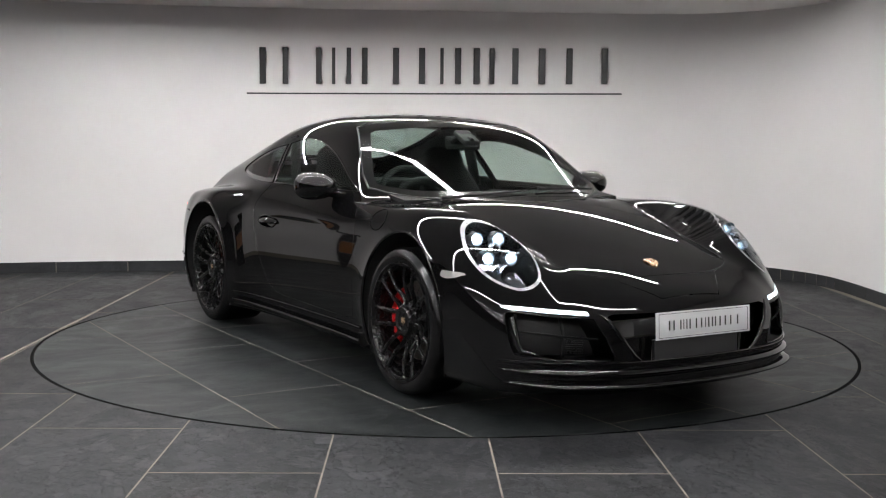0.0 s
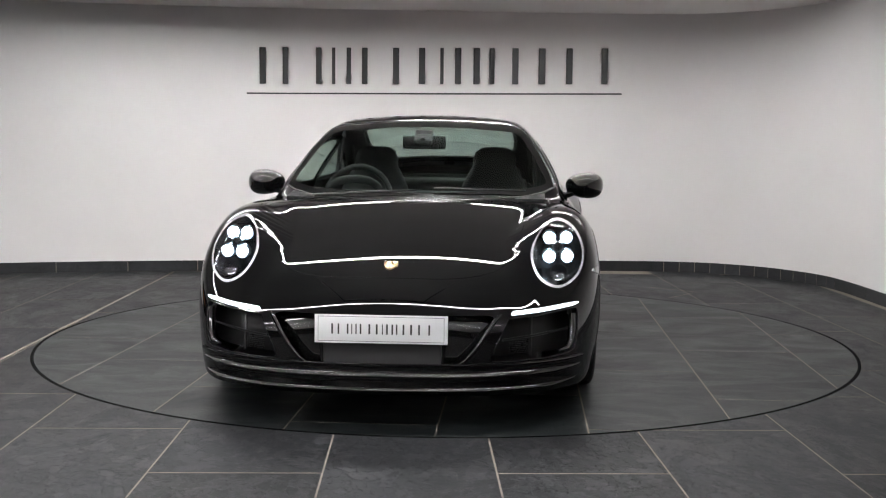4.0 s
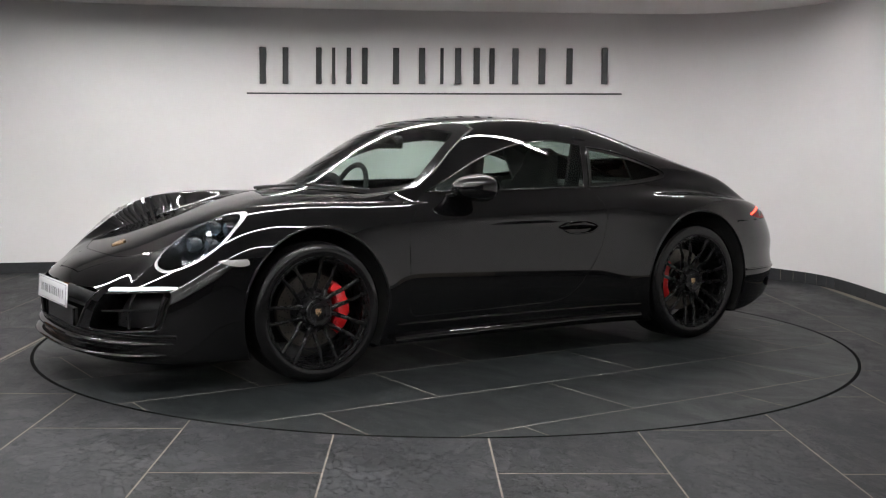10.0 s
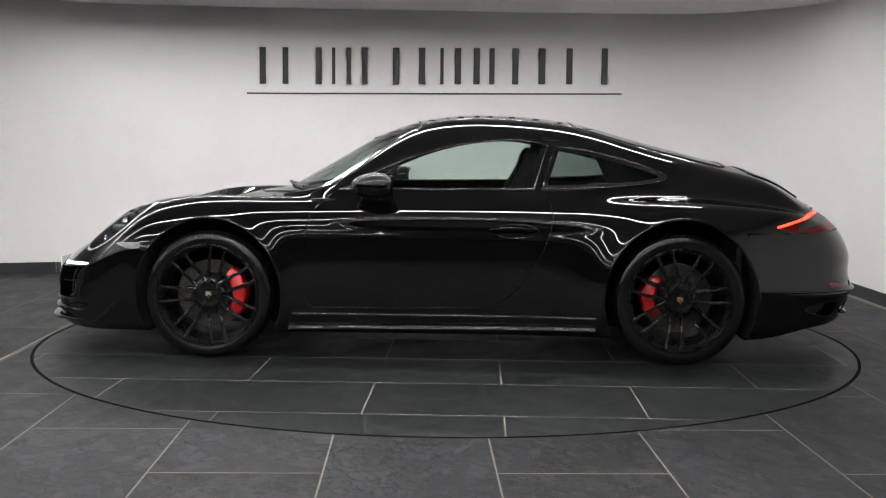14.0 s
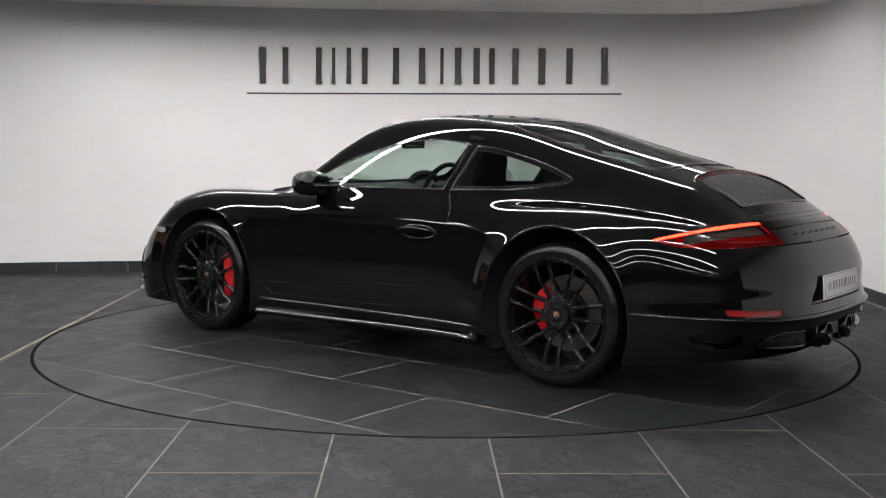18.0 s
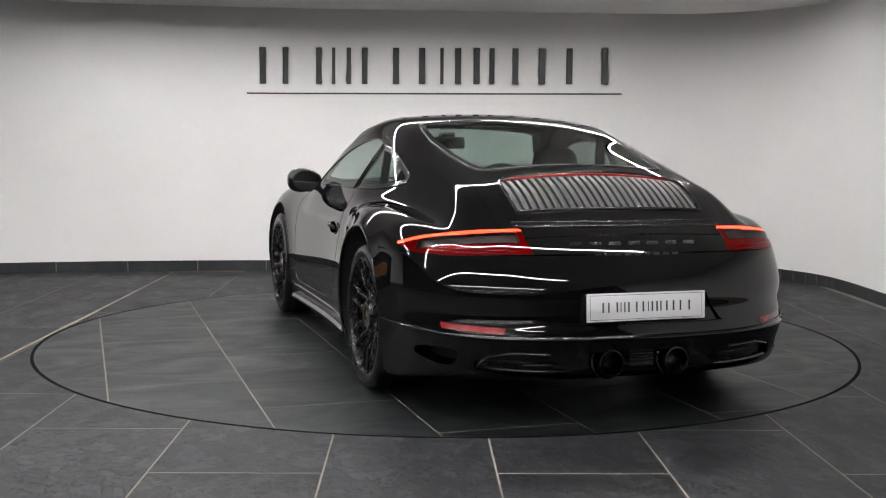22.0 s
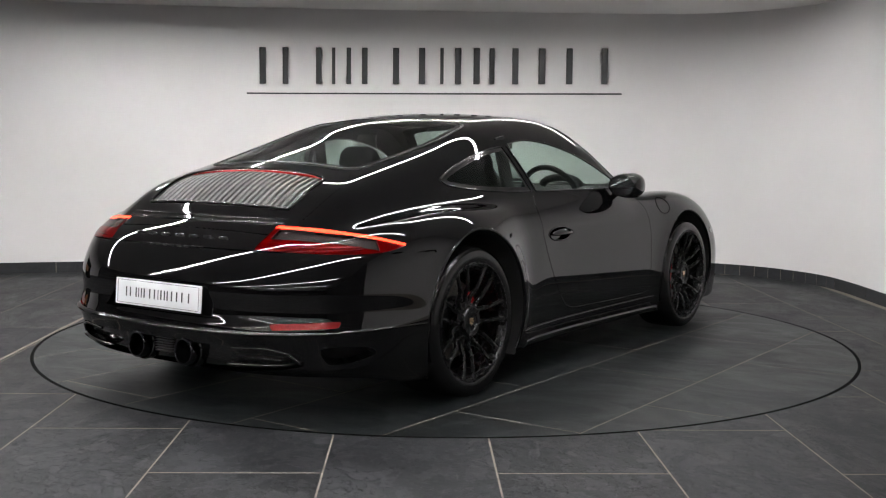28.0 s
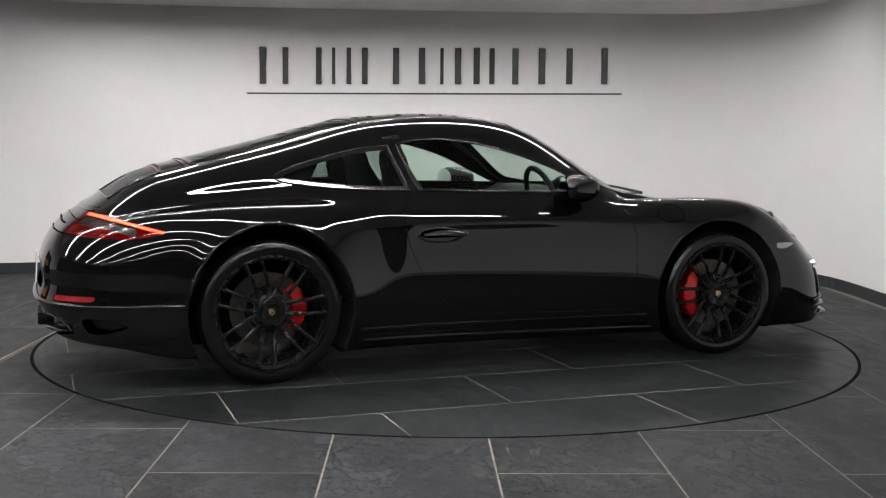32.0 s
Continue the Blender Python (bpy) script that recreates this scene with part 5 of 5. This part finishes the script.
JOINT, CROSS = 0.007, 0.010
turn = tagged(new("turntable"), "round slate-tiled turntable set flush in the floor", "turntable")
part("platform", bm_lathe([(0.0, -0.0005), (R_DISC - 0.0042, -0.0005), (R_DISC - 0.0042, -0.10), (0, -0.10)], 200, axis="Z"), GROUT, turn, "pale grout between the tiles")
# inner part of the black strip that stands for the gap's shade
part("rim", bm_lathe([(R_DISC - 0.0040, -0.10), (R_DISC - 0.0040, 0.0006), (R_DISC - 0.002, 0.0006), (R_DISC - 0.002, -0.10)], 200, axis="Z"), DARKGAP, turn, "thin dark rim")
rows_y = [-2.293, -1.700, -1.096, -0.493, 0.112, 0.715, 1.318, 1.938, 2.293]
starts = [-3.32, -2.715] * 4
for k in range(8):
    x0 = starts[k]
    while x0 < R_DISC:
        lay_tile(x0 + JOINT / 2, x0 + 1.205 - JOINT / 2, rows_y[k] + JOINT / 2, rows_y[k + 1] - JOINT / 2, lambda a, b: np.hypot(a, b) - (R_DISC - 0.0045), SLATE_DISC, turn)
        x0 += 1.205

floor = part("floor", bmesh.new(), GROUT)
bm = bm_lathe([(R_DISC + 0.0145, -0.0005), (R_DISC + 0.0145, -0.1), (16.0, -0.1), (16.0, -0.0005)], 160, axis="Z", closed=True)
bm.to_mesh(floor.data)
bm.free()
tagged(floor, "dark riven slate tile floor with pale grout joints", "floor", kind="structure")
# flush black strip in place of the open, shaded gap round the turntable
part("pit_rim", bm_lathe([(R_DISC + 0.0005, -0.1), (R_DISC + 0.0005, 0.0004), (R_DISC + 0.0140, 0.0004), (R_DISC + 0.0140, -0.1)], 200, axis="Z"), DARKGAP, floor, "dark rubber joint round the turntable")
part("pit_floor", bm_lathe([(0, -0.112), (2.6, -0.112)], 80, axis="Z"), DARKGAP, floor)
wl = wall_line


def wall_y(px):
    near = wl[(wl[:, 0] > px - 0.1) & (wl[:, 0] < px + 0.1) & (wl[:, 1] > 0)]
    return near[:, 1].max() if len(near) else 2.9


FLOOR_TURN = radians(1.5)
cols = [-1.632 + 0.6025 * k for k in range(-12, 9)]
ct, st_ = math.cos(FLOOR_TURN), math.sin(FLOOR_TURN)
for k, (a, b) in enumerate(zip(cols, cols[1:])):
    y0 = (-2.17 if k % 2 == 0 else -2.77) + 2.5 - 1.207 * 9
    while y0 < 5.4:
        # grid coordinates turn about (0, -2.5)
        outside = lambda u, v: (R_DISC + 0.0148) - np.hypot(ct * u - st_ * v, st_ * u + ct * v - 2.5)
        wx, wy = ct * (a + b) / 2 - st_ * y0, st_ * (a + b) / 2 + ct * y0 - 2.5
        if wy < wall_y(min(max(wx, -4), 2.3)) and wx < 3.4:
            lay_tile(a + JOINT / 2, b - JOINT / 2, y0 + CROSS / 2, y0 + 1.207 - CROSS / 2, outside, SLATE_FLOOR, floor, Matrix.Translation((0, -2.5, 0)) @ Matrix.Rotation(FLOOR_TURN, 4, "Z"))
        y0 += 1.207
# short cut joints beside the turntable
for (xa, ya), (xb, yb) in (((1.639, 2.403), (1.961, 2.116)), ((1.663, 1.759), (1.906, 2.063))):
    d = Vector((xb - xa, yb - ya, 0))
    if math.hypot((xa + xb) / 2, (ya + yb) / 2) > R_DISC + 0.03:
        bm = bm_box((0.007, d.length, 0.002))
        bm.transform(Matrix.Translation(((xa + xb) / 2, (ya + yb) / 2, 0.0)) @ Matrix.Rotation(math.atan2(-d.x, d.y), 4, "Z"))
        part("cut_joint", bm, GROUT, floor, "short pale joint in the floor")
# movement joint let into the floor
line = Vector((-2.370, 3.14, 0)) - Vector((-2.283, -2.0, 0))
bm = bm_box((0.014, line.length, 0.004), (0, 0, 0))
bm.transform(Matrix.Translation((-2.3265, 0.57, 0.0005)) @ Matrix.Rotation(math.atan2(-line.x, line.y), 4, "Z"))
part("movement_joint", bm, GROUT, floor, "pale straight joint across the floor")

# skirting of slate pieces along the wall
skirt_len = wall_s[-1]
s0 = 0.07
base = part("baseboard", ribbon(offset_line(arc_resample(WALL_LINE, 0.02)[0], 0.0105), -0.002, 0.090, 0.02), GROUT)
tagged(base, "dark slate skirting along the curved wall", "skirting", kind="structure")
mid_s = wall_s[np.argmin(np.hypot(wall_line[:, 0] - 1.93, wall_line[:, 1] - 3.545))]
fine_line, fine_s = arc_resample(WALL_LINE, 0.02)
skirt_face = offset_line(fine_line, 0.012)
while s0 < skirt_len - 0.1:
    ln = 0.595 if s0 < mid_s or s0 > mid_s + 1.75 else 0.137
    q = np.linspace(s0 + 0.0024, min(s0 + ln, fine_s[-1]) - 0.0024, max(8, int(ln / 0.03)))
    run = np.stack([np.interp(q, fine_s, skirt_face[:, 0]), np.interp(q, fine_s, skirt_face[:, 1])], 1)
    if -4.5 < run[0][0] and run[0][1] > -1.5:
        part("tile", ribbon(run, 0.0, 0.092, 0.011), SLATE_SKIRT, base)
    s0 += ln

# sign on the wall, its letters as plain upright bars with a rule below
sign = tagged(new("wall_sign"), "charcoal raised sign of plain bars above a thin rule", "sign")


def wall_at(px):
    i = np.argsort(np.abs(fine_line[:, 0] - px) + np.where(fine_line[:, 1] < 2.2, 9, 0))[0]
    t = fine_line[min(i + 1, len(fine_line) - 1)] - fine_line[i - 1]
    return fine_line[i][1], math.degrees(math.atan2(t[1], t[0]))


SX0, SX1 = -1.752, 1.551
rule = [(px, wall_at(px)[0]) for px in np.linspace(SX0, SX1, 40)]
bm = ribbon(offset_line(np.array(rule), 0.008), 0, 0.0135, 0.006)
for v in bm.verts:
    v.co.z += 1.549 + 0.033 * (v.co.x - SX0) / (SX1 - SX0)
part("rule", bm, LETTERGREY, sign)
for u, wd in NAME_BARS:
    px = (SX0 + SX1) / 2 + u * (SX1 - SX0)
    wy, an = wall_at(px)
    b = part("bar", bm_box((wd * (SX1 - SX0), 0.02, 0.316), (0, 0, 0), 0.003), LETTERGREY, sign)
    b.matrix_basis = pose(px, wy - 0.011, 1.637 + 0.038 * (u + 0.5) + 0.158, 0, 0, an)


# ---- motion of the turntable and the car ----
def motions():
    turning, riding = [], []
    for i in range(33):
        a = HEAD0 + SPIN * i
        turning.append((float(i), pose(0, 0, 0, 0, 0, a)))
        riding.append((float(i), pose(0, 0, 0, 0, 0, a) @ P_CAR))
    walk(turn, turning)
    walk(car, riding)


motions()
